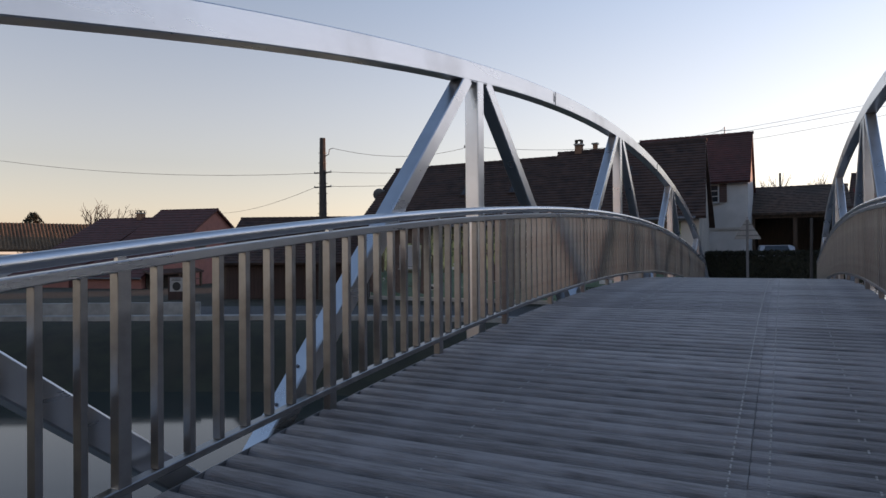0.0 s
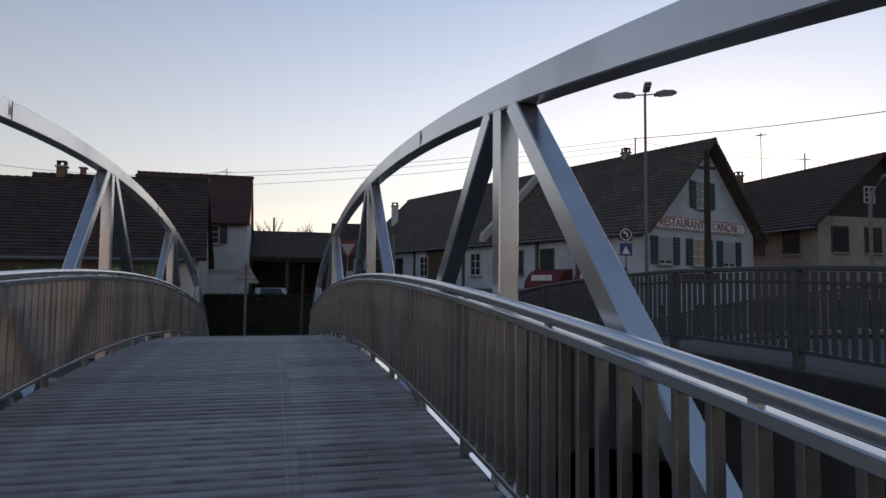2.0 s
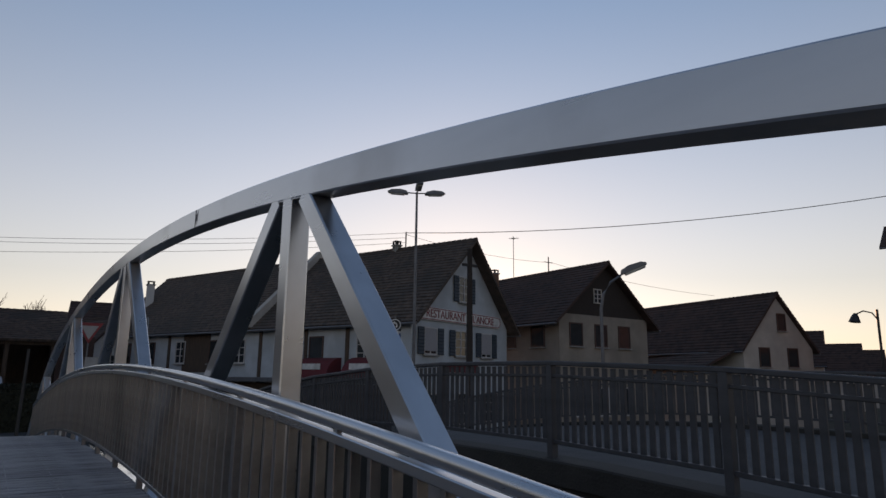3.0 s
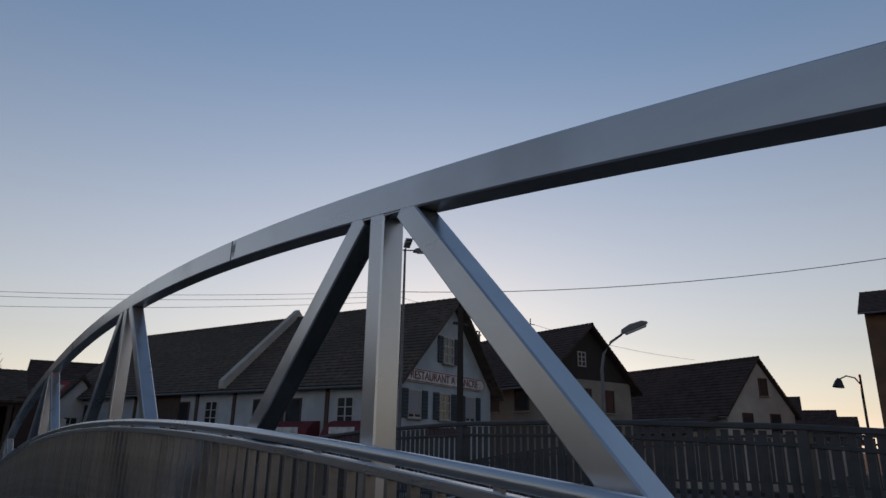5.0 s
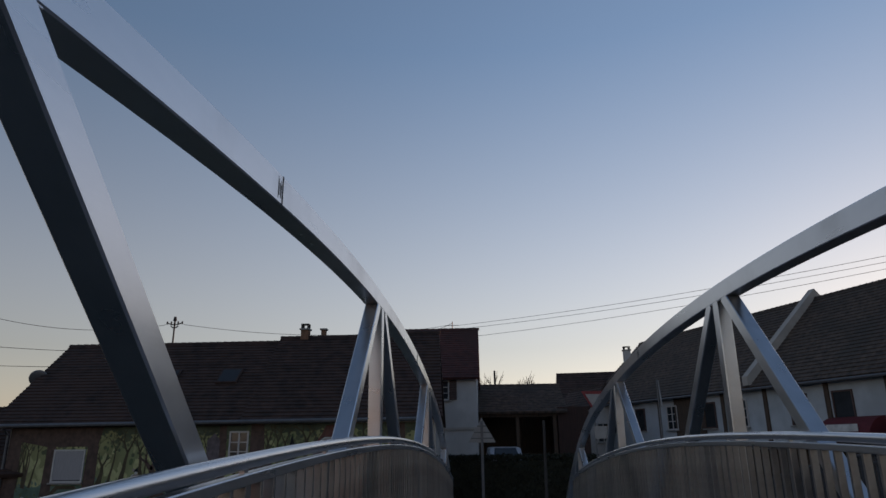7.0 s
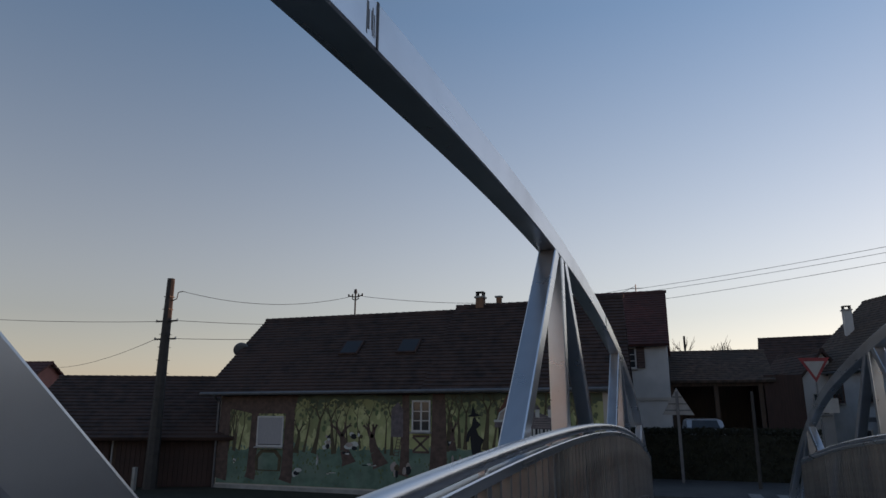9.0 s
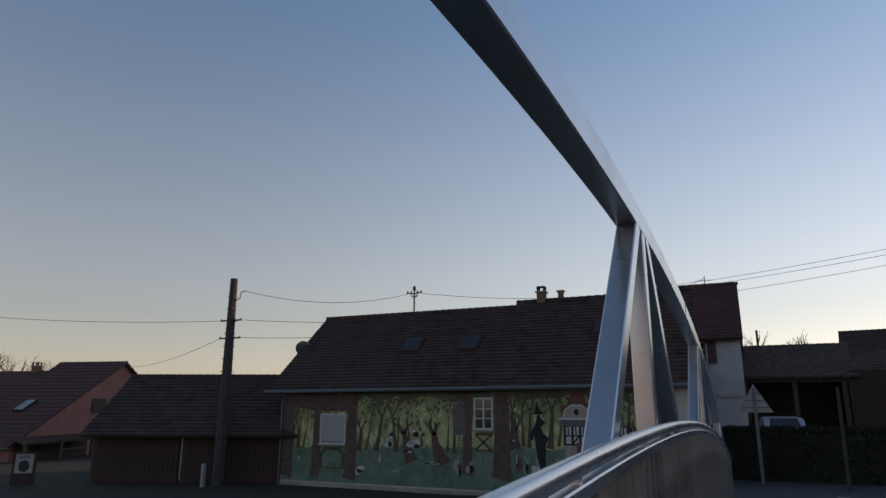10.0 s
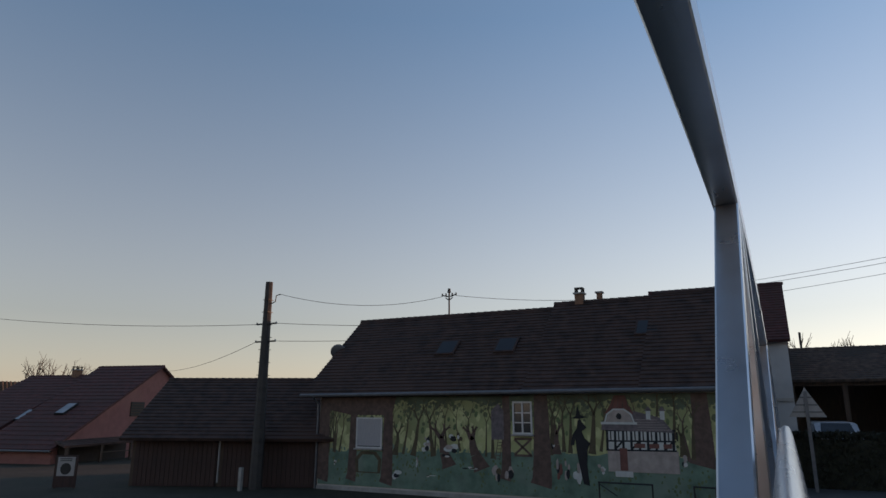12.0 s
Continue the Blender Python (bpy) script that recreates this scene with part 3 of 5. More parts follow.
def chimney(parent, x, y, z0, z1, w=0.55, mat=None, pot=True, slim=False):
    c = part("chimney", boxed((x - w / 2, y - w / 2, z0), (x + w / 2, y + w / 2, z1 - 0.18), 0.015), mat or BRICKCHIM, parent)
    bm = boxed((x - w / 2 - 0.06, y - w / 2 - 0.06, z1 - 0.18), (x + w / 2 + 0.06, y + w / 2 + 0.06, z1 - 0.1), 0.01)
    part("chimney_cap", bm, CONCRETE, c)
    if pot:
        bm = bmesh.new()
        for dx in (-1, 1):
            for dy in (-1, 1):
                box(bm, (x + dx * w * 0.38 - 0.04, y + dy * w * 0.38 - 0.04, z1 - 0.1), (x + dx * w * 0.38 + 0.04, y + dy * w * 0.38 + 0.04, z1 + 0.1))
        e = 0.0 if slim else 0.06
        box(bm, (x - w / 2 - e, y - w / 2 - e, z1 + 0.1), (x + w / 2 + e, y + w / 2 + e, z1 + 0.14))
        part("chimney_hood", bm, POLE_CONCRETE, c)
    return c


# mural house: front along y = 30.5, ridge at y = 35
ML, MR, MY, MB = -21.3, -3.2, 30.5, 39.5
mh = thing("mural_house", (0, 0, 0), 0, "long low house with a painted forest mural and dark tiled roof", "house")
ME = -2.78           # the front corner at the skewed end
part("wall", poly_prism(bmesh.new(), [(ML, MY, G - 0.3), (ME, MY, G - 0.3), (MR, MB, G - 0.3), (ML, MB, G - 0.3)], (0, 0, 3.55 - G)), PLASTER_BEIGE, mh)
for xf, xm, xk, s in ((ML, ML, ML, 0.25), (ME, -2.99, MR, -0.25)):
    bm = bmesh.new()
    poly_prism(bm, [(xf, MY, 3.25), (xk, MB, 3.25), (xm, 35, 7.05)], (s, 0, 0))
    part("gable_wall", bm, PLASTER_BEIGE, mh)
for xa, xb, zr, le in ((ML - 0.85, -11.0, 7.2, 0.0), (-11.0, -6.4, 7.42, 0), (-6.4, MR + 0.3, 7.56, 0)):
    dz = zr - 7.2
    xe = -2.45 if xb > -4 else xb
    tiled_slope(mh, (xa, 30.1, 3.1 + dz * 0.4), (xe, 30.1, 3.1 + dz * 0.4), (xb, 35, zr), (xa, 35, zr), TILE_DARK, 26)
    tiled_slope(mh, (xa, 39.9, 3.1), (xb, 39.9, 3.1), (xb, 35, zr), (xa, 35, zr), TILE_DARK, 26)
    ridge_tiles(mh, (xa, 35, zr + 0.02), (xb, 35, zr + 0.02), TILE_DARK)
part("gutter", tube(bmesh.new(), [(ML - 0.85, 30.02, 3.08), (MR + 0.3, 30.02, 3.18)], 0.08, 8), GREYMETAL, mh)
part("downpipe", tube(bmesh.new(), [(ML - 0.1, 30.05, 3.0), (ML - 0.05, 30.42, 2.7), (ML - 0.05, 30.42, G)], 0.05, 8), GREYMETAL, mh)
chimney(mh, -9.75, 35, 7.0, 7.98, 0.4, slim=True)
chimney(mh, -8.85, 35.2, 7.0, 8.0, 0.24, pot=False)
for x, t in ((-15.6, 0.52), (-12.6, 0.52), (-6.4, 0.62)):
    yy, zz = 30.1 + 4.9 * t, 3.1 + 4.1 * t
    bm = boxed((-0.5, -0.55, 0.0), (0.5, 0.55, 0.1))
    sk = part("skylight", bm, TILE_DARK, mh, at=pose(x, yy, zz + 0.04 + (0.12 if x > -11 else 0), 40))
    part("pane", boxed((-0.42, -0.47, 0.1), (0.42, 0.47, 0.106)), SKYLIGHT, sk)
window(mh, pose(-11.13, MY, 1.55), 0.7, 1.15)
window(mh, pose(-18.48, MY, 0.82), 1.25, 1.2, bars=False, leaf=0.97)
bm = bmesh.new()
bmesh.ops.create_uvsphere(bm, u_segments=16, v_segments=10, radius=0.42, matrix=pose(ML - 0.9, 33, 5.4, 25, 0, 30) @ Matrix.Diagonal((1, 0.28, 1, 1)))
sat = part("satellite_dish", bm, GREYMETAL, mh)
part("dish_arm", tube(bmesh.new(), [(ML - 0.9, 33, 5.4), (ML - 0.5, 33.2, 5.0), (ML + 0.1, 33.3, 4.8)], 0.025, 6), GREYMETAL, sat)
part("plinth", boxed((ML - 0.03, MY - 0.05, G - 0.3), (MR + 0.03, MY, G + 0.15)), CONCRETE, mh)
# roof mast with insulators
mast = part("roof_mast", tube(bmesh.new(), [(-16.7, 35, 7.0), (-16.7, 35, 8.6)], 0.045, 8), BLACKMETAL, mh)
for zz, w in ((8.28, 0.4), (8.12, 0.2)):
    part("cross_arm", tube(bmesh.new(), [(-16.7 - w, 35, zz + 0.06), (-16.7 - w * 0.4, 35, zz - 0.03), (-16.7 + w * 0.4, 35, zz - 0.03), (-16.7 + w, 35, zz + 0.06)], 0.03, 6), BLACKMETAL, mast)
for xx in (-17.1, -16.88, -16.52, -16.3):
    part("insulator", tube(bmesh.new(), [(xx, 35, 8.27), (xx, 35, 8.42)], 0.05, 8, 0.035), BLACKMETAL, mast)
part("mast_cap", tube(bmesh.new(), [(-16.7, 35, 8.45), (-16.7, 35, 8.66)], 0.1, 8, 0.07), BLACKMETAL, mast)

# shed beside it
SL, SR = (-29.7, 26.96), (-21.55, 30.55)
sdv = Vector((SR[0] - SL[0], SR[1] - SL[1], 0)).normalized()
snv = Vector((-sdv.y, sdv.x, 0))
sh = thing("shed", (0, 0, 0), 0, "low barn with brown plank doors and a tiled roof", "shed")


def shed_at(s, d, z):
    v = Vector((*SL, 0)) + sdv * s + snv * d
    return (v.x, v.y, z)


SW = (Vector((*SR, 0)) - Vector((*SL, 0))).length
bm = bmesh.new()
poly_prism(bm, [shed_at(0, 0.15, G - 0.3), shed_at(SW + 1, 0.15, G - 0.3), shed_at(SW + 1, 8, G - 0.3), shed_at(0, 8, G - 0.3)], (0, 0, 1.3 - G + 0.2))
part("wall", bm, WOOD_DARK, sh)
bm = bmesh.new()
poly_prism(bm, [shed_at(0.05, 0, 1.2), shed_at(0.05, 8, 1.2), shed_at(0.05, 4, 3.85)], sdv * 0.2)
part("gable_wall", bm, WOOD_DARK, sh)
tiled_slope(sh, shed_at(-0.35, -0.55, 1.08), shed_at(SW + 1, -0.55, 1.08), shed_at(SW + 1, 4, 4.02), shed_at(-0.35, 4, 4.02), TILE_DARK, 18)
tiled_slope(sh, shed_at(-0.35, 8.5, 1.08), shed_at(SW + 1, 8.5, 1.08), shed_at(SW + 1, 4, 4.02), shed_at(-0.35, 4, 4.02), TILE_DARK, 18)
ridge_tiles(sh, shed_at(-0.35, 4, 4.04), shed_at(SW + 1, 4, 4.04), TILE_DARK)
for s0, s1 in ((0.2, 4.2), (4.5, 9.2)):
    door = part("door", boxed((0, 0, 0), (s1 - s0, 0.05, 1.1 - G)), WOOD_RED, sh, at=wall_pose(SL, SR, s0, G) @ pose(0, 0.08, 0))
    pl = mesh_of("plank", boxed((0.01, -0.03, 0.02), (0.21, 0.02, 1.06 - G)), WOOD_RED)
    for k in range(int((s1 - s0) / 0.22)):
        shared("plank", pl, door, pose(k * 0.22, 0, 0))
part("downpipe", tube(bmesh.new(), [shed_at(4.35, -0.05, 1.0), shed_at(4.35, -0.05, -0.9)], 0.04, 8), DULLPLATE, sh)

# white house with the tall roof
TZ = 0.5      # terrace level
wh = thing("white_house", (0, 0, 0), 0, "white plastered village house with a steep red-brown roof", "house")
part("wall", boxed((-8.0, 41, TZ - 1.5), (-1.15, 49, 6.1)), PLASTER_WHITE, wh)
for x, s in ((-8.0, 0.25), (-1.15, -0.25)):
    bm = bmesh.new()
    poly_prism(bm, [(x, 41, 6.1), (x, 49, 6.1), (x, 45, 9.15)], (s, 0, 0))
    part("gable_wall", bm, PLASTER_WHITE, wh)
tiled_slope(wh, (-8.2, 40.6, 5.82), (-1.0, 40.6, 5.82), (-1.0, 45, 9.36), (-8.2, 45, 9.36), TILE_RED, 22)
tiled_slope(wh, (-8.2, 49.4, 5.82), (-1.0, 49.4, 5.82), (-1.0, 45, 9.36), (-8.2, 45, 9.36), TILE_RED, 22)
ridge_tiles(wh, (-8.2, 45, 9.38), (-1.0, 45, 9.38), TILE_RED)
window(wh, pose(-3.25, 41, 4.65), 0.85, 1.0, shutters=SHUTTER_BROWN)
part("string_course", boxed((-8.0, 40.94, 2.9), (-1.15, 41, 3.05)), PLASTER_BEIGE, wh)
ant = part("roof_mast", tube(bmesh.new(), [(-2.7, 45, 9.0), (-2.7, 45, 9.9)], 0.03, 8), GREYMETAL, wh)
part("cross_arm", tube(bmesh.new(), [(-3.1, 45, 9.65), (-2.3, 45, 9.65)], 0.022, 6), GREYMETAL, ant)
part("mast_stay", tube(bmesh.new(), [(-4.2, 45, 9.15), (-2.7, 45, 9.8)], 0.015, 6), GREYMETAL, ant)

# open barn behind
br = thing("barn", (0, 0, 0), 0, "dark open-fronted barn with a weathered tiled roof", "barn")
part("wall", boxed((-1.3, 52.5, TZ - 1), (6.0, 53, 4.4)), WOOD_DARK, br)
part("wall", boxed((-1.3, 47, TZ - 1), (-1.0, 52.5, 4.4)), WOOD_DARK, br)
part("wall", boxed((4.0, 46.3, TZ - 1), (6.0, 52.5, 4.4)), WOOD_RED, br)
part("beam", boxed((-1.3, 46.4, 3.8), (4.0, 46.65, 4.15)), WOOD_DARK, br)
for x in (-1.1, 1.4, 3.8):
    part("timber_post", boxed((x - 0.12, 46.4, TZ - 1), (x + 0.12, 46.62, 3.8)), WOOD_DARK, br)
tiled_slope(br, (-1.5, 46.0, 4.1), (4.6, 46.0, 4.1), (4.6, 50, 6.1), (-1.5, 50, 6.1), TILE_BROWN, 16)
tiled_slope(br, (-1.5, 54.0, 4.1), (4.6, 54.0, 4.1), (4.6, 50, 6.1), (-1.5, 50, 6.1), TILE_BROWN, 16)
ridge_tiles(br, (-1.5, 50, 6.12), (4.6, 50, 6.12), TILE_BROWN)

# terrace with its wall and hedge
tagged(part("terrace", boxed((-3.1, 35.2, G - 0.4), (5.4, 62, TZ)), CONCRETE), "raised yard behind a dark retaining wall", "terrace", kind="structure")

# restaurant: gable to the canal, long ridge behind
RD = Vector((-0.34, 0.94, 0)).normalized()
RG = Vector((0.94, 0.34, 0)).normalized()
RL = Vector((17.3, 26.7, 0))


def rest(m, n, z=0.0):
    v = RL + RG * m + RD * n
    return (v.x, v.y, z)


def r2(m, n):
    return rest(m, n)[:2]


RE, RR, RW = 5.2, 9.75, 9.3
rs = gabled_house("restaurant", r2(0, 0), r2(RW, 0), r2(RW, 28.5), r2(0, 28.5), G - 0.3, RE, RR, r2(RW / 2 + 0.2, 0), r2(RW / 2 + 0.2, 28.5), PLASTER_BLUE, TILE_BROWN, 0.6,
                  "pale blue village restaurant with dark shutters and old tiled roof", rows=26, verge=0.7)
# fire wall that stands above the roof
bm = bmesh.new()
poly_prism(bm, [rest(-0.5, 11.6, 4.9), rest(-0.5, 11.6, 5.35), rest(RW / 2 + 0.2, 11.6, RR + 0.55), rest(RW + 0.5, 11.6, 5.35), rest(RW + 0.5, 11.6, 4.9)], RD * 0.4)
part("fire_wall", bm, PLASTER_BEIGE, rs)
fa, fb = r2(0, 0), r2(RW, 0)
window(rs, wall_pose(fa, fb, 4.6, 6.25), 0.95, 1.3, shutters=SHUTTER)
for s in (1.55, 4.3, 6.9):
    window(rs, wall_pose(fa, fb, s, 3.33), 1.0, 1.25, shutters=SHUTTER, leaf=0.9 if s != 4.3 else None)
for s in (1.6, 4.4, 7.2):
    window(rs, wall_pose(fa, fb, s, -0.2), 1.1, 1.5, shutters=None)
part("banner", boxed((-1.6, -0.06, 0), (1.6, -0.03, 0.45)), BANNER, rs, "red cloth banner", at=wall_pose(fa, fb, 4.4, 2.42))
la, lb = r2(0, 28.5), r2(0, 0)
for s, kind in ((3, 0), (6, 0), (9.5, 1), (13, 0), (15.5, 1), (19.5, 0), (22, 0), (25.5, 1)):
    window(rs, wall_pose(la, lb, s, 2.9), 0.95, 1.3, trim=TRIMWHITE if kind else SHUTTER_BROWN, bars=bool(kind))
for s in (5, 11, 18, 24):
    window(rs, wall_pose(la, lb, s, -0.3), 1.2, 1.6, bars=False)
for s in (8.2, 14.2, 17.4, 21.2, 24.3):
    part("timber_post", boxed((-0.12, -0.07, G), (0.12, -0.004, RE - 0.1)), WOOD_DARK, rs, at=wall_pose(la, lb, s, 0))
# no real recess: the balcony's shade is a flat dark panel
part("balcony_recess", boxed((-1.4, -0.05, 2.3), (1.4, -0.006, 4.9)), WOOD_DARK, rs, "flat dark panel standing in for a shaded balcony recess", at=wall_pose(la, lb, 11.2, 0))
part("shop_front", boxed((-10.5, -0.12, G), (10.5, -0.006, 1.75)), WOOD_DARK, rs, "dark boarded ground floor", at=wall_pose(la, lb, 17.0, 0))
part("canopy", boxed((-10.5, -0.9, 1.8), (10.5, -0.006, 2.05), 0.02), GREYMETAL, rs, "dark flat canopy over the ground floor", at=wall_pose(la, lb, 17.0, 0))


def round_awning(s, w):
    prof = [(0, 1.05)] + [(-1.1 * math.sin(a), 1.05 * math.cos(a)) for a in np.linspace(0.25, 1.57, 8)] + [(0, 0)]
    aw = part("awning", poly_prism(bmesh.new(), [(-w / 2, y, z) for y, z in prof], (w, 0, 0)), BANNER, rs, "dark red rounded canvas awning", at=wall_pose(la, lb, s, 2.06))
    part("awning_panel", boxed((-w * 0.3, -1.03, 0.42), (w * 0.3, -1.0, 0.72)), SIGNWHITE, aw, "pale panel on the awning")


round_awning(22.6, 2.6)
round_awning(26.2, 2.6)
chimney(rs, *r2(RW / 2 + 0.2, 5.05), 9.3, 10.12, 0.4, CONCRETE, slim=True)
chimney(rs, *r2(2.3, 27.2), 6, 9.0, 0.5, PLASTER_WHITE, slim=True)
# name board
nb = part("name_board", poly_prism(bmesh.new(), [(sx * (3.75 + 0.33 * math.cos(q)), -0.09, 0.33 + 0.33 * math.sin(q) * sx) for sx in (1, -1) for q in np.linspace(-1.57, 1.57, 9)], (0, 0.06, 0)), SIGNWHITE, rs, "white board with a red border", at=wall_pose(fa, fb, 4.35, 5.0))
bm = bmesh.new()
for z in (0.03, 0.598):
    box(bm, (-3.75, -0.1, z), (3.75, -0.088, z + 0.04))
for sx in (1, -1):
    arc = [radians(q) for q in np.linspace(-84, 84, 9)]
    for q0, q1 in zip(arc, arc[1:]):
        poly_prism(bm, [(sx * (3.75 + r * math.cos(q)), -0.1, 0.335 + r * math.sin(q)) for r, q in ((0.265, q0), (0.305, q0), (0.305, q1), (0.265, q1))], (0, 0.012, 0))
part("board_border", bm, SIGNRED, nb)
cu = bpy.data.curves.new("lettering", "FONT")
cu.body, cu.size, cu.align_x, cu.align_y, cu.extrude = "RESTAURANT A L'ANCRE", 0.58, "CENTER", "CENTER", 0.008
tmp = new("lettering_curve", cu)
me = bpy.data.meshes.new_from_object(tmp.evaluated_get(bpy.context.evaluated_depsgraph_get()))
bpy.data.objects.remove(tmp)
me.materials.clear()
me.materials.append(SIGNRED)
lt = new("lettering", me)
lt.parent = nb
lt.matrix_basis = pose(0, -0.1, 0.33, 90)

# beige house to the right of it
bh = gabled_house("beige_house", (28.55, 27.95), (36.75, 27.95), (36.75, 40), (28.55, 40), G - 0.3, 6.1, 9.6, (32.65, 27.95), (32.65, 40), PLASTER_TAN, TILE_DARK, 0.9,
                  "beige plastered house with dark boarded gable and brown shutters", gable=WOOD_BLACK, rows=20, verge=0.5)
BA, BB = (28.55, 27.95), (36.75, 27.95)
for s in (1.42, 3.65, 5.85):
    window(bh, wall_pose(BA, BB, s, 4.2), 1.0, 1.3, trim=SHUTTER_BROWN, bars=False)
    window(bh, wall_pose(BA, BB, s, 0.0), 0.95, 1.6, bars=False)
window(bh, wall_pose(BA, BB, 3.45, 6.95), 0.62, 0.8, trim=PLASTER_BEIGE, bars=True, sill=False)
for s in (7.5, 10.2):
    window(bh, wall_pose((28.55, 40), BA, s, 4.15), 1.1, 1.35, trim=SHUTTER_BROWN, bars=False)
chimney(bh, 30.5, 36.4, 6.6, 9.85, 0.45, BRICK, slim=True)
am = part("roof_mast", tube(bmesh.new(), [(33.15, 33.5, 9.4), (33.15, 33.5, 10.85)], 0.04, 8), BLACKMETAL, bh)
part("cross_arm", tube(bmesh.new(), [(32.75, 33.5, 10.45), (33.55, 33.5, 10.45)], 0.03, 6), BLACKMETAL, am)
am = part("television_aerial", tube(bmesh.new(), [(33.3, 37.5, 9.3), (33.3, 37.5, 13.1)], 0.025, 8), BLACKMETAL, bh)
for k in range(6):
    part("aerial_rod", tube(bmesh.new(), [(33.0 + k * 0.12, 37.2, 12.9 + k * 0.012), (33.0 + k * 0.12, 37.8, 12.9 + k * 0.012)], 0.01, 5), BLACKMETAL, am)
part("aerial_boom", tube(bmesh.new(), [(32.9, 37.5, 12.89), (33.8, 37.5, 12.98)], 0.015, 5), BLACKMETAL, am)

# long pale house further right, and small ones behind
PF, PR = (42.65, 24.7), (48.55, 23.0)
lh = gabled_house("pale_house", PF, PR, (51.95, 44.0), (46.05, 45.7), G - 0.3, 4.6, 8.3, (45.6, 23.85), (49.0, 44.85), PLASTER_BEIGE, TILE_DARK, 0.5,
                  "pale gabled house with a long brown roof", rows=18)
for s in (1.8, 4.3):
    window(lh, wall_pose(PF, PR, s, 3.2), 0.8, 1.2, bars=False, trim=SHUTTER_BROWN)
window(lh, wall_pose(PF, PR, 3.5, 5.7), 0.65, 1.1, bars=False, trim=SHUTTER_BROWN)
lean = thing("lean_to", (0, 0, 0), 0, "low lean-to roof against the pale house", "shed")
bm = bmesh.new()
poly_prism(bm, [(42.6, 26.6, G), (41.0, 27.0, G), (43.8, 37, G), (46, 36, G)], (0, 0, 4.3))
part("wall", bm, PLASTER_BEIGE, lean)
tiled_slope(lean, (39.6, 25.9, 3.0), (42.9, 37.3, 3.0), (46.2, 36.4, 4.5), (42.9, 25.0, 4.5), TILE_DARK, 8)
for x, y, r in ((72.7, 33.7, 7.46), (88.8, 36.9, 6.88), (102.7, 39.9, 6.66)):
    ux, uy, ln, hw = -0.42, 0.907, 15.0, 3.6
    fx, fy = uy * hw, -ux * hw
    gabled_house("far_house", (x - fx, y - fy), (x + fx, y + fy), (x + fx + ux * ln, y + fy + uy * ln), (x - fx + ux * ln, y - fy + uy * ln), G - 0.3, r - 3.4, r, (x, y), (x + ux * ln, y + uy * ln),
                 PLASTER_BEIGE, TILE_DARK, 0.4, "distant village house with a dark tiled roof", rows=12)

# tall brown building beyond the lamp on the right bank
BX, BY, LX, LY = 45.3, 16.4, 0.28, -0.96
bb = gabled_house("brown_house", (BX, BY), (BX - LY * 8, BY + LX * 8), (BX - LY * 8 + LX * 24, BY + LX * 8 + LY * 24), (BX + LX * 24, BY + LY * 24), G - 0.3, 10.6, 12.4,
                  (BX - LY * 4, BY + LX * 4), (BX - LY * 4 + LX * 24, BY + LX * 4 + LY * 24), BRICK, TILE_DARK, 0.7, "tall brown rendered house catching warm evening light", rows=14)

# far red house by the restaurant's end
rh = gabled_house("red_house", (5.62, 59.98), (6.78, 66.88), (16.6, 65.24), (15.44, 58.34), G - 0.3, 5.3, 8.16, (6.2, 63.43), (16.02, 61.79), REDWALL, TILE_DARK, 0.4, "red painted house at the end of the street", rows=14)
window(rh, wall_pose((5.62, 59.98), (15.44, 58.34), 2.6, 2.4), 0.9, 1.3)
wh2 = gabled_house("white_cottage", (6.2, 50.6), (9.8, 52.1), (8.1, 57.6), (4.6, 56.1), G - 0.3, 4.1, 6.2, (8.0, 51.4), (6.4, 56.8), PLASTER_WHITE, TILE_DARK, 0.4, "small white house at the end of the street", rows=12)
window(wh2, wall_pose((6.2, 50.6), (9.8, 52.1), 1.6, 2.2), 0.85, 1.2)

# unseen cream houses on the near bank, added for warm reflections in the posts
for x0, w, rz in ((-19, 11, 9.2), (-5, 9.5, 8.4), (7.5, 12, 9.8)):
    gabled_house("village_house", (x0 + w, -38), (x0, -38), (x0, -50), (x0 + w, -50), G - 0.3, 5.6, rz - 0.6, (x0 + w / 2, -38), (x0 + w / 2, -50),
                 PLASTER_CREAM, TILE_RED, 0.5, "unseen cream plastered house added for warm reflections in the bridge posts", rows=14)

# unseen building, added to keep the low sun off the salmon gable
gabled_house("farm_building", (-36, 72), (-36, 81), (-13, 84), (-13, 75), G - 0.3, 6.0, 10.2, (-36, 76.5), (-13, 79.5),
             PLASTER_BEIGE, TILE_DARK, 0.5, "unseen long building added to keep the low sun off the salmon gable", rows=14)

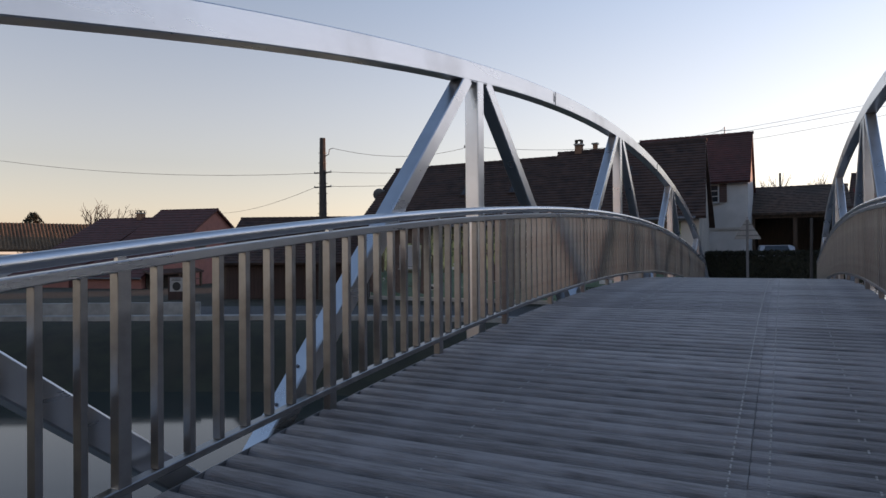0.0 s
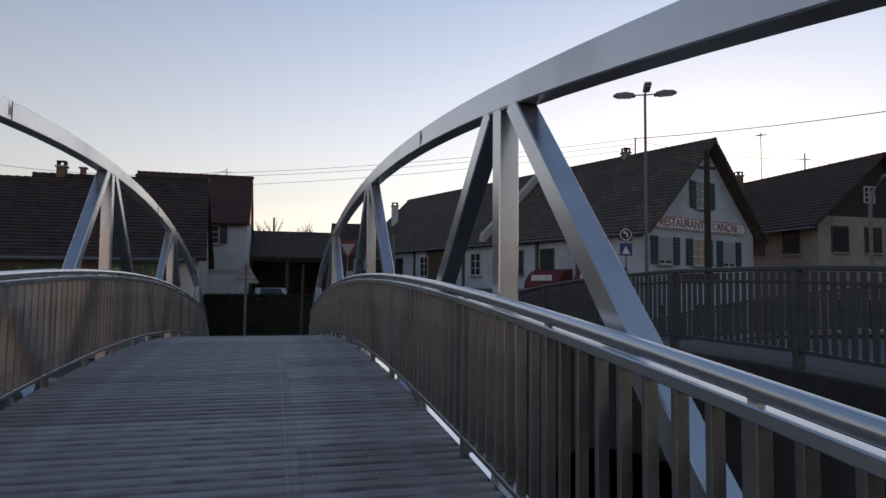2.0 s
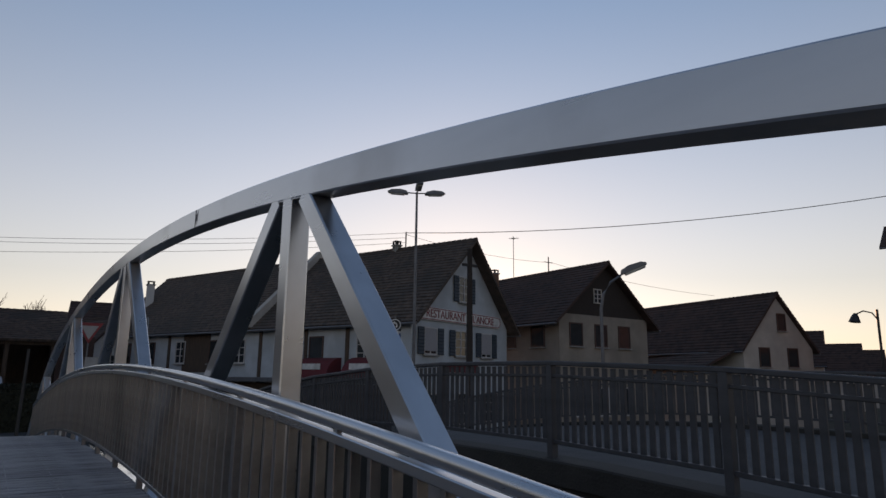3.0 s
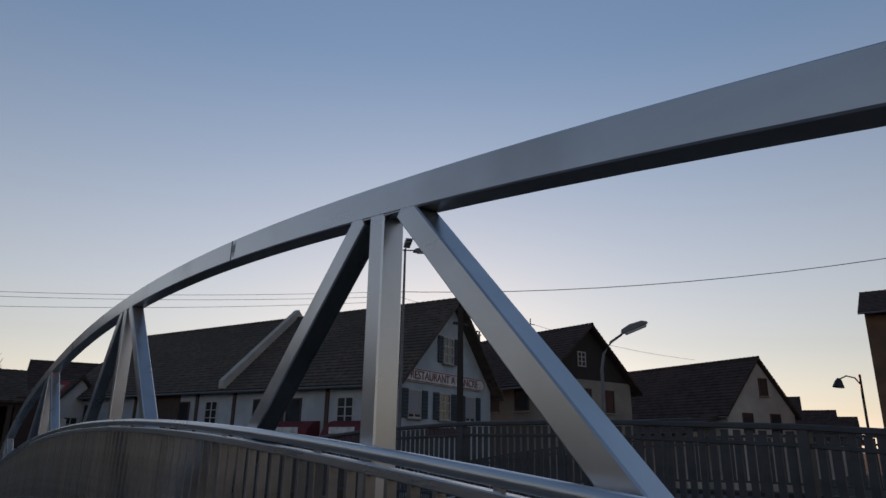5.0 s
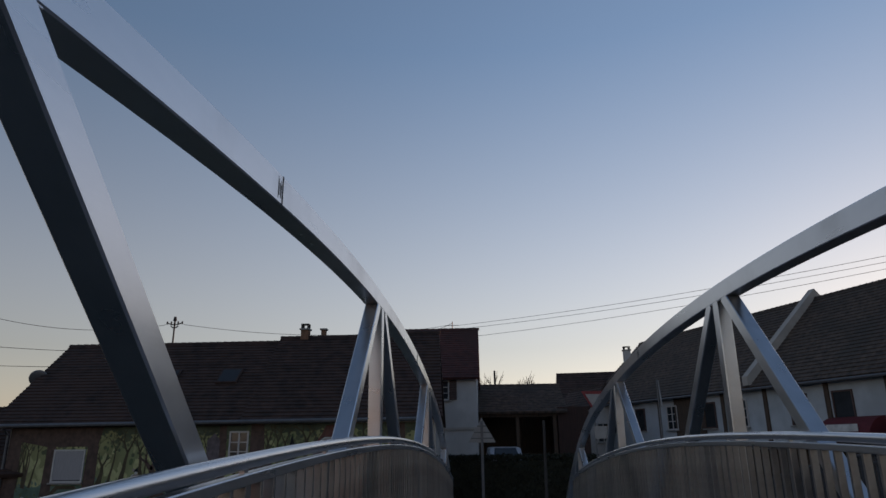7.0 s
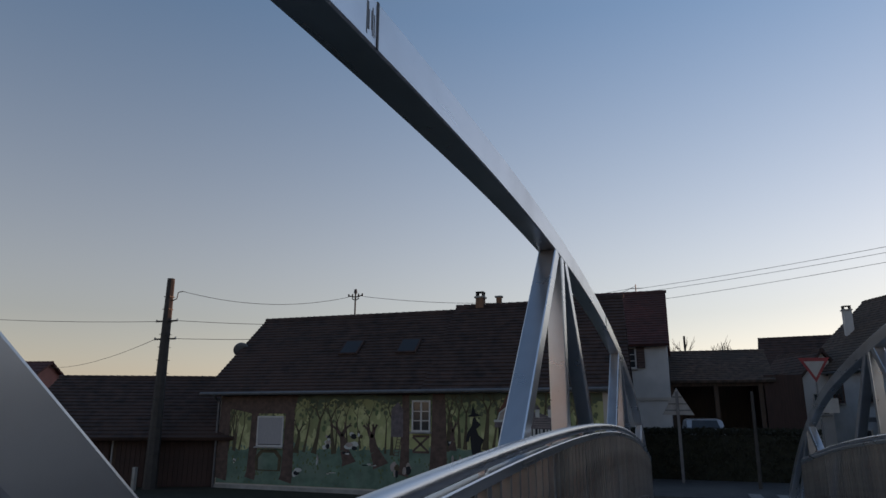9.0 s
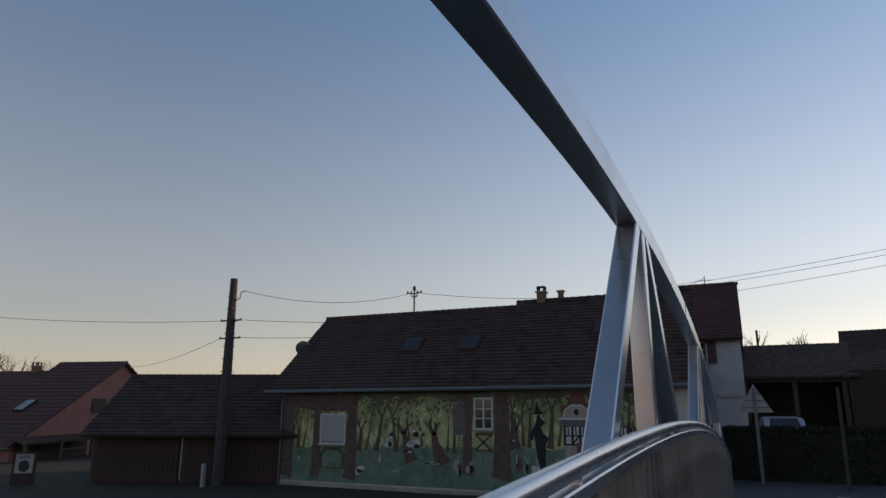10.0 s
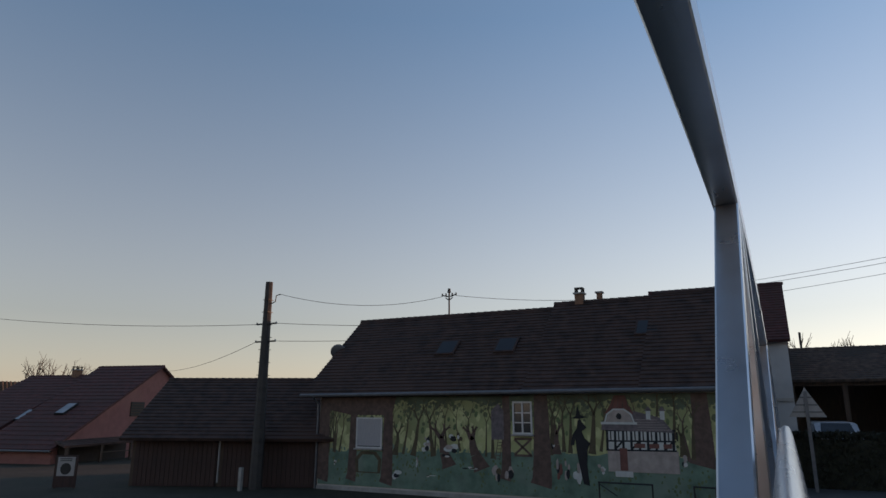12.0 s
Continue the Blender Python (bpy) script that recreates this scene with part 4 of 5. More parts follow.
# red-roofed houses over the left bank
for dx, dy, dz, lab in ((0, 0, 0, "salmon plastered house with red tiled roof"), (-8.2, -0.8, -0.65, "salmon plastered house with red tiled roof and chimney")):
    h = gabled_house("salmon_house", (-45.2 + dx, 33.2 + dy), (-50 + dx, 53 + dy), (-55.6 + dx, 51.7 + dy), (-50.8 + dx, 31.9 + dy), G - 0.3, 0.1, 6.0 + dz, (-47.6 + dx, 43.2 + dy), (-53.2 + dx, 41.9 + dy),
                     PLASTER_PINK, TILE_RED, 0.5, lab, rows=22)
    sx, sy, sz = (-53.5, 36.2, 1.95) if dx else (-49.05, 36.4, 2.42)
    sk = part("skylight", boxed((-0.42, -0.75, 0), (0.42, 0.75, 0.14)), BLACKMETAL, h, at=pose(sx, sy, sz + 0.02, 30, 0, 13))
    part("pane", boxed((-0.36, -0.68, 0.14), (0.36, 0.68, 0.146)), SKYPANE, sk, "roof window glass with reflected sky painted in as pale grey")
    if not dx:
        gp = wall_pose((-45.2, 33.2), (-50, 53), 7.9, 1.95)
        lv = part("louvre", boxed((-0.78, -0.06, 0), (0.78, 0.02, 1.1)), BLACKMETAL, h, "dark slatted louvre in the gable", at=gp)
        for k in range(5):
            part("slat", boxed((-0.74, -0.12, 0.06 + 0.21 * k), (0.74, -0.055, 0.1 + 0.21 * k)), WOOD_DARK, lv)
    if dx:
        chimney(h, -48.6 + dx, 42.9 + dy, 4.6, 6.0, 0.6)
rbn = thing("tiled_barn", (0, 0, 0), 0, "low barn with a ribbed ochre tile roof and white gable", "barn")
RA, RB = Vector((-66.4, 43.4, 4.95)), Vector((-70.6, 33.9, 4.95))
fall = Vector((0.915, -0.404, 0)) * 4.2
down = Vector((0, 0, -2.75))
EA, EB = RA + fall + down, RB + fall + down
KA, KB = RA - fall + down, RB - fall + down
poly = [(*p.xy, G - 0.3) for p in (EA, EB, KB, KA)]
inset = [Vector(p) * 0.94 + Vector(poly[(i + 2) % 4]) * 0.06 for i, p in enumerate(poly)]
part("wall", poly_prism(bmesh.new(), inset, (0, 0, 2.1 - G)), PLASTER_WHITE, rbn)
for p, q, r in ((EA, KA, RA), (EB, KB, RB)):
    way = (RB - RA).normalized() * (0.5 if r is RA else -0.5)
    part("gable_wall", poly_prism(bmesh.new(), [p * 0.92 + q * 0.08 + way, q * 0.92 + p * 0.08 + way, r + way - Vector((0, 0, 0.2))], way * 0.4), PLASTER_WHITE, rbn)
tiled_slope(rbn, EA, EB, RB, RA, TILE_OCHRE, 12)
tiled_slope(rbn, KA, KB, RB, RA, TILE_OCHRE, 12)
ridge_tiles(rbn, RA, RB, TILE_OCHRE)
nrib = 32
for k in range(nrib):
    t = (k + 0.5) / nrib
    lift_ = Vector((0, 0, 0.07))
    part("tile_course", tube(bmesh.new(), [EA.lerp(EB, t) + lift_, RA.lerp(RB, t) + lift_], 0.085, 6), TILE_OCHRE, rbn)
low = thing("garden_wall", (0, 0, 0), 0, "low pale concrete wall along the road", "wall", kind="structure")
bm = bmesh.new()
poly_prism(bm, [(-34, 10.6, G), (-21.6, 17.9, G), (-21.8, 18.15, G), (-34.2, 10.85, G)], (0, 0, 0.68))
part("wall_body", bm, CONCRETE, low)

# porch against the salmon gable, and the poster board before it
pc = thing("porch", (0, 0, 0), 0, "low dark open porch against the salmon gable", "porch")
tiled_slope(pc, (-43.6, 33.0, 0.1), (-45.2, 39.6, 0.2), (-46.8, 39.9, 0.5), (-45.2, 33.3, 0.4), TILE_DARK, 4)
for x, y in ((-43.8, 33.3), (-44.5, 36.3), (-45.15, 39.2)):
    part("timber_post", boxed((x - 0.08, y - 0.08, G - 0.2), (x + 0.08, y + 0.08, 0.1)), WOOD_DARK, pc)
part("back_wall", poly_prism(bmesh.new(), [(-45.2, 33.6, G - 0.2), (-46.75, 40.0, G - 0.2), (-46.75, 40.0, 0.4), (-45.2, 33.6, 0.4)], (0.06, 0, 0)), WOOD_BLACK, pc)
part("rail", tube(bmesh.new(), [(-44.5, 36.3, -0.45), (-45.15, 39.2, -0.45)], 0.04, 6), WOOD_DARK, pc)
pb_ = thing("poster_board", (-31.3, 24.9, G), 33, "upright poster board with a pale sheet and dark print", "poster board")
part("board", boxed((-0.5, -0.03, 0.05), (0.5, 0.03, 1.45), 0.01), WOOD_RED, pb_)
sheet = part("sheet", boxed((-0.38, -0.036, 0.55), (0.38, -0.031, 1.38)), DULLPLATE, pb_, "pale printed sheet")
part("print_block", poly_prism(bmesh.new(), [(0.24 * math.cos(q), -0.0375, 0.86 + 0.26 * math.sin(q)) for q in np.linspace(0, 5.8, 11)], (0, -0.002, 0)), BLACKMETAL, sheet)
for z in (1.2, 1.28):
    part("print_bar", boxed((-0.28, -0.0395, z), (0.24, -0.0365, z + 0.035)), BLACKMETAL, sheet)
for x in (-0.42, 0.42):
    part("leg", boxed((x - 0.03, 0.03, -0.1), (x + 0.03, 0.07, 1.2)), WOOD_DARK, pb_)

# hedge on the terrace wall
def leaf_mass(name, lo, hi, count, size, mat, label, category, seed, lumps=True):
    rg = np.random.RandomState(seed)
    bm = bmesh.new()
    for k in range(count):
        p = [rg.uniform(a, b) for a, b in zip(lo, hi)]
        if rg.rand() < 0.5:
            p[2] = hi[2] + rg.normal(0, 0.06)
        elif rg.rand() < 0.6:
            p[1] = lo[1] + rg.normal(0, 0.06)
        m = pose(*p, *(rg.uniform(0, 360, 3)))
        s = size * rg.uniform(0.6, 1.3)
        f = [bm.verts.new(m @ Vector(v)) for v in ((-s, 0, 0), (0, -s * 0.55, s * 0.15), (s, 0, 0), (0, s * 0.55, s * 0.15))]
        bm.faces.new(f)
    box(bm, [a + 0.12 for a in lo], [b - 0.15 for b in hi])
    ob = part(name, bm, mat)
    return tagged(ob, label, category, kind="stuff")


leaf_mass("hedge", (-3.2, 34.75, G), (4.6, 36.0, 1.5), 9000, 0.08, HEDGE, "dark clipped hedge above the retaining wall", "hedge", 5)
leaf_mass("hedge", (-4.6, 31.2, G), (-3.4, 33.6, 1.6), 2200, 0.08, HEDGE, "dark bush at the corner of the mural house", "bush", 6)

# parked cars on the terrace
def car(x, y, z, turn, label):
    c = thing("car", (x, y, z), turn, label, "car", "cars on the terrace")
    bm = bmesh.new()
    prof = [(-2.05, 0.35), (-2.05, 0.75), (-1.95, 0.92), (-0.95, 1.0), (-0.45, 1.42), (0.9, 1.46), (1.55, 1.05), (1.98, 0.95), (2.05, 0.6), (2.0, 0.35)]
    poly_prism(bm, [(-0.85, a, b) for a, b in prof], (1.7, 0, 0))
    bmesh.ops.bevel(bm, geom=list(bm.edges), offset=0.05, segments=2, affect="EDGES")
    part("body", bm, CARPAINT, c)
    part("windscreen", poly_prism(bmesh.new(), [(-0.66, -0.93, 1.03), (0.66, -0.93, 1.03), (0.58, -0.5, 1.4), (-0.58, -0.5, 1.4)], (0, -0.02, 0.02)), GLASS, c)
    for s in (-1, 1):
        part("side_window", poly_prism(bmesh.new(), [(s * 0.852, -0.8, 1.03), (s * 0.852, 1.35, 1.06), (s * 0.852, 0.85, 1.4), (s * 0.852, -0.42, 1.38)], (s * 0.01, 0, 0)), GLASS, c)
        part("headlight", boxed((s * 0.62 - 0.16, -2.07, 0.66), (s * 0.62 + 0.16, -1.98, 0.8), 0.02), LAMPGLASS, c)
        for yy in (-1.3, 1.3):
            bm = bmesh.new()
            bmesh.ops.create_cone(bm, cap_ends=True, segments=18, radius1=0.32, radius2=0.32, depth=0.2, matrix=pose(s * 0.78, yy, 0.32, 0, 90, 0))
            wl = part("wheel", bm, CARBLACK, c)
            bm = bmesh.new()
            bmesh.ops.create_cone(bm, cap_ends=True, segments=14, radius1=0.2, radius2=0.2, depth=0.03, matrix=pose(s * 0.885, yy, 0.32, 0, 90, 0))
            part("rim", bm, SCREW, wl)
    return c


car(0.3, 40.3, TZ, 5, "silver estate car parked behind the hedge")
car(0.45, 45.2, TZ, 5, "pale car parked in the yard")


# ---- poles, lamps and cables ----
def cable(name, a, b, sag, r=0.012, label="thin black overhead cable"):
    a, b = Vector(a), Vector(b)
    pts = [a.lerp(b, t) - Vector((0, 0, sag * 4 * t * (1 - t))) for t in np.linspace(0, 1, 25)]
    ob = part(name, tube(bmesh.new(), pts, r, 5), WIRE)
    return tagged(ob, label, "cable", "overhead cables")


PX, PY = -23.5, 28.85
up = thing("utility_pole", (PX, PY, 0), 0, "weathered concrete utility pole with iron crossbars", "utility pole")
pb = bmesh.new()
tube(pb, [(0, 0, G - 0.3), (0, 0, 3), (0, 0, 8.5)], 0.31, 8, 0.17)
part("shaft", pb, POLE_CONCRETE, up)
for z in (6.45, 5.6):
    ca = part("crossbar", boxed((-0.62, -0.04, z - 0.035), (0.62, 0.04, z + 0.035)), BLACKMETAL, up)
    for x in (-0.6, 0.6):
        part("insulator", tube(bmesh.new(), [(x, 0, z), (x, 0, z + 0.09)], 0.035, 8), LAMPGLASS, ca)
for z in np.arange(0.4, 8.2, 0.6):
    part("pole_band", boxed((-0.265 + 0.011 * z, -0.265 + 0.011 * z, z), (0.265 - 0.011 * z, 0.265 - 0.011 * z, z + 0.02)), BLACKMETAL, up)
part("bracket", tube(bmesh.new(), [(0.15, 0, 7.4), (0.45, 0, 7.5), (0.5, 0, 7.8), (0.75, 0, 7.84)], 0.025, 6), BLACKMETAL, up)
mp_ = thing("marker_post", (-23.62, 28.0, G), 0, "short pale marker post beside the utility pole", "post")
part("post_body", boxed((-0.08, -0.08, 0), (0.08, 0.08, 1.0), 0.01), CONCRETE, mp_)
cable("cable", (PX + 0.75, PY, 7.84), (-17.15, 35, 8.25), 0.5)
cable("cable", (-16.25, 35, 8.25), (-3.1, 45, 9.65), 0.6)
cable("cable", (PX - 0.6, PY, 6.45), (-66, 16, 13.0), 1.8)
cable("cable", (PX - 0.6, PY, 5.6), (-47.6, 43.2, 5.6), 0.4)
cable("cable", (PX + 0.6, PY, 5.6), (-12, 34, 6.2), 0.2)
cable("cable", (PX + 0.6, PY, 6.45), (-12, 34.6, 6.7), 0.2)
for za, zb in ((9.75, 10.7), (9.5, 10.4), (8.9, 10.1)):
    cable("cable", (-2.3, 45, za - 0.1), (*r2(RW / 2 + 0.2, 4.36), zb), 0.3)
cable("cable", (*r2(RW / 2 + 0.2, 4.36), 10.6), (33.15, 33.5, 10.45), 0.3)
cable("cable", (*r2(RW / 2 + 0.2, 4.36), 10.7), (60, -10.3, 19.2), 2.8, 0.022)
cable("cable", (33.55, 33.5, 10.45), (48, 30, 8.9), 0.3)
rm = part("roof_mast", tube(bmesh.new(), [(*r2(RW / 2 + 0.2, 4.36), 9.6), (*r2(RW / 2 + 0.2, 4.36), 10.75)], 0.04, 8), BLACKMETAL, rs)


def lamp_head(bm, m):
    prof = [(-0.45, 0.0), (-0.4, 0.1), (-0.1, 0.16), (0.3, 0.12), (0.45, 0.03), (0.45, -0.03), (-0.4, -0.04)]
    a = [bm.verts.new(m @ Vector((x, -0.13, z))) for x, z in prof]
    b = [bm.verts.new(m @ Vector((x, 0.13, z))) for x, z in prof]
    bm.faces.new(a)
    bm.faces.new(b[::-1])
    for i in range(len(prof)):
        j = (i + 1) % len(prof)
        bm.faces.new((a[i], b[i], b[j], a[j]))


TLX, TLY, TLZ = 15.25, 23.2, 10.2
tl = thing("street_lamp", (TLX, TLY, 0), 0, "tall grey street lamp with three heads", "street lamp")
part("pole", tube(bmesh.new(), [(0, 0, G - 0.2), (0, 0, TLZ)], 0.09, 10, 0.05), GREYMETAL, tl)
for ang in (-116, -14, 138):
    d = Vector((math.cos(radians(ang)), math.sin(radians(ang)), 0))
    arm = part("arm", tube(bmesh.new(), [Vector((0, 0, TLZ - 0.05)), d * 0.5 + Vector((0, 0, TLZ))], 0.03, 8), GREYMETAL, tl)
    bm = bmesh.new()
    lamp_head(bm, pose(d.x * 0.85, d.y * 0.85, TLZ, 0, -6, ang))
    hd = part("lamp_head", bm, GREYMETAL, arm)
    bm = boxed((-0.3, -0.1, -0.09), (0.35, 0.1, -0.035), 0.03)
    part("lamp_lens", bm, LAMPGLASS, arm, at=pose(d.x * 0.85, d.y * 0.85, TLZ, 0, -6, ang))

SLX, SLY = 15.35, 12.9
sl = thing("street_lamp", (SLX, SLY, 0), -48, "curved street lamp with a single glass head", "street lamp")
part("pole", tube(bmesh.new(), [(0, 0, 0.0), (0, 0, 4.2), (0.08, 0, 4.65), (0.3, 0, 5.0), (0.62, 0, 5.22)], 0.055, 10, 0.035), GREYMETAL, sl)
bm = bmesh.new()
lamp_head(bm, pose(0.98, 0, 5.4, 0, -22, 0) @ Matrix.Diagonal((0.9, 0.9, 0.9, 1)))
part("lamp_head", bm, GREYMETAL, sl)
part("lamp_lens", boxed((-0.3, -0.09, -0.1), (0.35, 0.09, -0.03), 0.03), LAMPGLASS, sl, at=pose(0.98, 0, 5.4, 0, -22, 0))
fl_ = thing("street_lamp", (42.2, 16.1, 0), 145, "old-fashioned black street lamp with hanging bell head", "street lamp")
part("pole", tube(bmesh.new(), [(0, 0, G), (0, 0, 6.3)], 0.07, 8), BLACKMETAL, fl_)
part("arm", tube(bmesh.new(), [(0, 0, 5.7), (0.3, 0, 6.1), (0.8, 0, 6.2), (1.25, 0, 6.0)], 0.04, 8), BLACKMETAL, fl_)
part("lamp_head", tube(bmesh.new(), [(1.25, 0, 6.05), (1.3, 0, 5.85), (1.35, 0, 5.55)], 0.1, 10, 0.32), BLACKMETAL, fl_)
wp = thing("utility_pole", (15.48, 19.6, 0), 0, "dark wooden utility pole before the restaurant", "utility pole")
part("shaft", tube(bmesh.new(), [(0, 0, G), (0, 0, 7.1)], 0.16, 10, 0.1), WOOD_BLACK, wp)
part("crossbar", boxed((-0.35, -0.04, 6.4), (0.35, 0.04, 6.5)), BLACKMETAL, wp)

# road signs
def road_sign(name, x, y, z, turn, bm, mat, label, top):
    s = thing(name, (x, y, 0), turn, label, "road sign")
    part("post", tube(bmesh.new(), [(0, 0.03, G), (0, 0.03, top)], 0.03, 8), GREYMETAL, s)
    part("plate", bm, mat, s)
    return s


def tri_plate(w, z, flip=False, t=0.02, y=0.0):
    h = w * 0.87
    pts = [(-w / 2, y, z), (w / 2, y, z), (0, y, z + h)] if not flip else [(-w / 2, y, z + h), (w / 2, y, z + h), (0, y, z)]
    return poly_prism(bmesh.new(), pts, (0, -t, 0))


s = road_sign("warning_sign", -0.87, 33.4, 2.3, 0, tri_plate(1.25, 2.2), DULLPLATE, "pale back of a triangular road sign on a dark post", 3.3)
for z, w in ((2.36, 0.5), (2.62, 0.36), (2.9, 0.2)):
    part("bracket", boxed((-w, -0.05, z), (w, -0.021, z + 0.05)), GREYMETAL, s)
part("rear_stay", boxed((-0.06, -0.09, G), (0.06, -0.05, 3.15)), GREYMETAL, s, "dark steel post on the sign's back")
s = road_sign("yield_sign", 3.85, 30.6, 2.0, 0, tri_plate(1.0, 3.35, True), SIGNRED, "red and white give way sign on a post", 4.2)
part("inner_plate", tri_plate(0.66, 3.52, True, 0.01, -0.022), DULLPLATE, s)
part("lower_plate", boxed((-0.05, -0.02, 2.3), (0.6, 0.0, 2.8)), DULLPLATE, s)
th = thing("wooden_post", (1.8, 32.0, 0), 0, "thin pale wooden post by the road", "post")
part("post_body", tube(bmesh.new(), [(0, 0, G), (0.05, 0, 3.1)], 0.07, 8, 0.055), POLE_CONCRETE, th)
s = road_sign("arrow_sign", 14.1, 22.85, 4, -25, boxed((-0.24, -0.02, 4.0), (0.24, 0.0, 4.5), 0.0), BLACKMETAL, "black and white direction arrow panel", 4.6)
bm = bmesh.new()
for a in range(24):          # white ring
    an, ae = radians(15 * a), radians(15 * a + 15)
    poly_prism(bm, [(r * math.cos(q), -0.0215, 4.25 + r * math.sin(q)) for r, q in ((0.2, an), (0.235, an), (0.235, ae), (0.2, ae))], (0, -0.006, 0))
for a in range(6):           # bent arrow
    an, ae = radians(-50 + 25 * a), radians(-25 + 25 * a)
    poly_prism(bm, [(r * math.cos(q) - 0.03, -0.0215, 4.23 + r * math.sin(q)) for r, q in ((0.07, an), (0.125, an), (0.125, ae), (0.07, ae))], (0, -0.006, 0))
poly_prism(bm, [(-0.12, -0.0215, 4.33), (-0.02, -0.0215, 4.27), (-0.02, -0.0215, 4.4)], (0, -0.006, 0))
part("arrow_mark", bm, SIGNWHITE, s)
part("crossing_plate", boxed((-0.24, -0.02, 3.4), (0.24, 0, 3.9)), SIGNBLUE, s, "blue pedestrian crossing plate")
part("crossing_mark", poly_prism(bmesh.new(), [(-0.15, -0.022, 3.47), (0.15, -0.022, 3.47), (0, -0.022, 3.8)], (0, -0.008, 0)), SIGNWHITE, s)

s = thing("road_sign", (4.8, 23.7, 0), 82, "small road sign on a thin post, seen almost edge-on", "road sign")
part("post", tube(bmesh.new(), [(0, 0.03, G), (0, 0.03, 4.05)], 0.03, 8), GREYMETAL, s)
part("plate", tri_plate(0.95, 3.2), DULLPLATE, s)

# raised forecourt at the bridge's far end, with its crossing
FC = -0.45
tagged(part("forecourt", boxed((-2.6, 28.6, G - 0.3), (9.0, 34.7, FC), 0.03), ASPHALT), "raised dark asphalt forecourt below the hedge", "pavement", kind="structure")
tagged(part("retaining_wall", boxed((4.7, 34.75, G - 0.3), (8.0, 35.1, 0.9), 0.03), CONCRETE), "low grey concrete wall beside the hedge", "wall", kind="structure")
zc = thing("zebra_crossing", (0, 0, 0), 0, "white crossing stripes painted on the road", "road marking", kind="structure")
for k in range(4):
    x = 1.2 + k * 0.9
    part("stripe", boxed((x, 28.7, FC + 0.004), (x + 0.4, 30.2, FC + 0.01)), WHITEPAINT, zc)


# ---- trees ----
def tree(name, x, y, z, h, seed, mat, label, depth=5, spread=0.5):
    rg = random.Random(seed)
    t = thing(name, (x, y, z), 0, label, "tree")
    bt, bc = bmesh.new(), bmesh.new()

    def grow_limb(p, d, ln, r, lev):
        q = p + d * ln
        tube(bt if lev == 0 else bc, [p, p.lerp(q, 0.5) + Vector((rg.uniform(-1, 1), rg.uniform(-1, 1), 0)) * ln * 0.05, q], r, 5 if lev < 2 else 3, r * 0.65)
        if lev >= depth:
            return
        for k in range(3 if lev < 4 else 2):
            nd = (d + Vector((rg.uniform(-1, 1), rg.uniform(-1, 1), rg.uniform(-0.2, 0.7))) * spread * 1.5).normalized()
            grow_limb(p.lerp(q, rg.uniform(0.6, 1)), nd, ln * rg.uniform(0.6, 0.82), r * 0.62, lev + 1)

    grow_limb(Vector((0, 0, 0)), Vector((0, 0, 1)), h * 0.3, h * 0.021, 0)
    part("trunk", bt, mat, t)
    part("crown", bc, mat, t)
    return t


tree("bare_tree", -77.3, 52.7, G, 12.5, 4, BARK, "bare winter tree behind the houses")
tree("bare_tree", 2.0, 78, G, 14.5, 9, BARK, "bare winter tree behind the barn")
tagged(part("far_mast", tube(bmesh.new(), [(0.45, 76, G), (0.45, 76, 9.9)], 0.12, 6), WIRE), "thin dark mast behind the barn", "pole")
sp = thing("conifer", (-79.0, 44.4, G), 0, "dark small conifer beyond the barn", "tree")
part("trunk", tube(bmesh.new(), [(0, 0, 0), (0, 0, 7.6)], 0.15, 6, 0.03), BARK, sp)
rg = np.random.RandomState(2)
bm = bmesh.new()
for k in range(1500):
    zz = rg.uniform(2.0, 7.9) if k % 3 else rg.uniform(5.5, 7.6)
    rr = min(1.9, (8.6 - zz) * 0.62) * rg.uniform(0.25, 1)
    an = rg.uniform(0, 6.28)
    m = pose(rr * math.cos(an), rr * math.sin(an), zz, *rg.uniform(0, 360, 3))
    f = [bm.verts.new(m @ Vector(v)) for v in ((-0.22, 0, 0), (0, -0.06, 0), (0.22, 0, 0), (0, 0.06, 0))]
    bm.faces.new(f)
part("crown", bm, HEDGE, sp)


# ---- the mural ----
MURAL_SKY = material("mural_yellow_green", (0.3, 0.315, 0.15), 0.9, 0, 0.3, 0.9, 0.1, 60, (0.17, 0.22, 0.11), 0.5)
MURAL_TOP = material("mural_dusky_canopy", (0.1, 0.125, 0.085), 0.9, 0, 0.3, 1.5, 0.1, 60, (0.065, 0.07, 0.05), 0.7)
MURAL_GRASS = material("mural_meadow_green", (0.105, 0.175, 0.135), 0.9, 0, 0.35, 2.0, 0.1, 60, (0.16, 0.22, 0.18), 0.8)
MURAL_TRUNK = material("mural_trunk_brown", (0.1, 0.066, 0.056), 0.9, 0, 0.3, 5, 0.1, 60)
MURAL_TWIG = material("mural_twig_olive", (0.085, 0.068, 0.042), 0.9, 0, 0.25, 5)
MURAL_BLACK = material("mural_black", (0.018, 0.018, 0.022), 0.9)
MURAL_WHITE = material("mural_white", (0.46, 0.48, 0.47), 0.9, 0, 0.1, 6)
MURAL_STONE = material("mural_cottage_wall", (0.33, 0.285, 0.265), 0.9, 0, 0.2, 4)
MURAL_ROOF = material("mural_cottage_roof", (0.13, 0.11, 0.12), 0.9, 0, 0.3, 6)
MURAL_RED = material("mural_red_brown", (0.15, 0.065, 0.055), 0.9, 0, 0.2, 5)
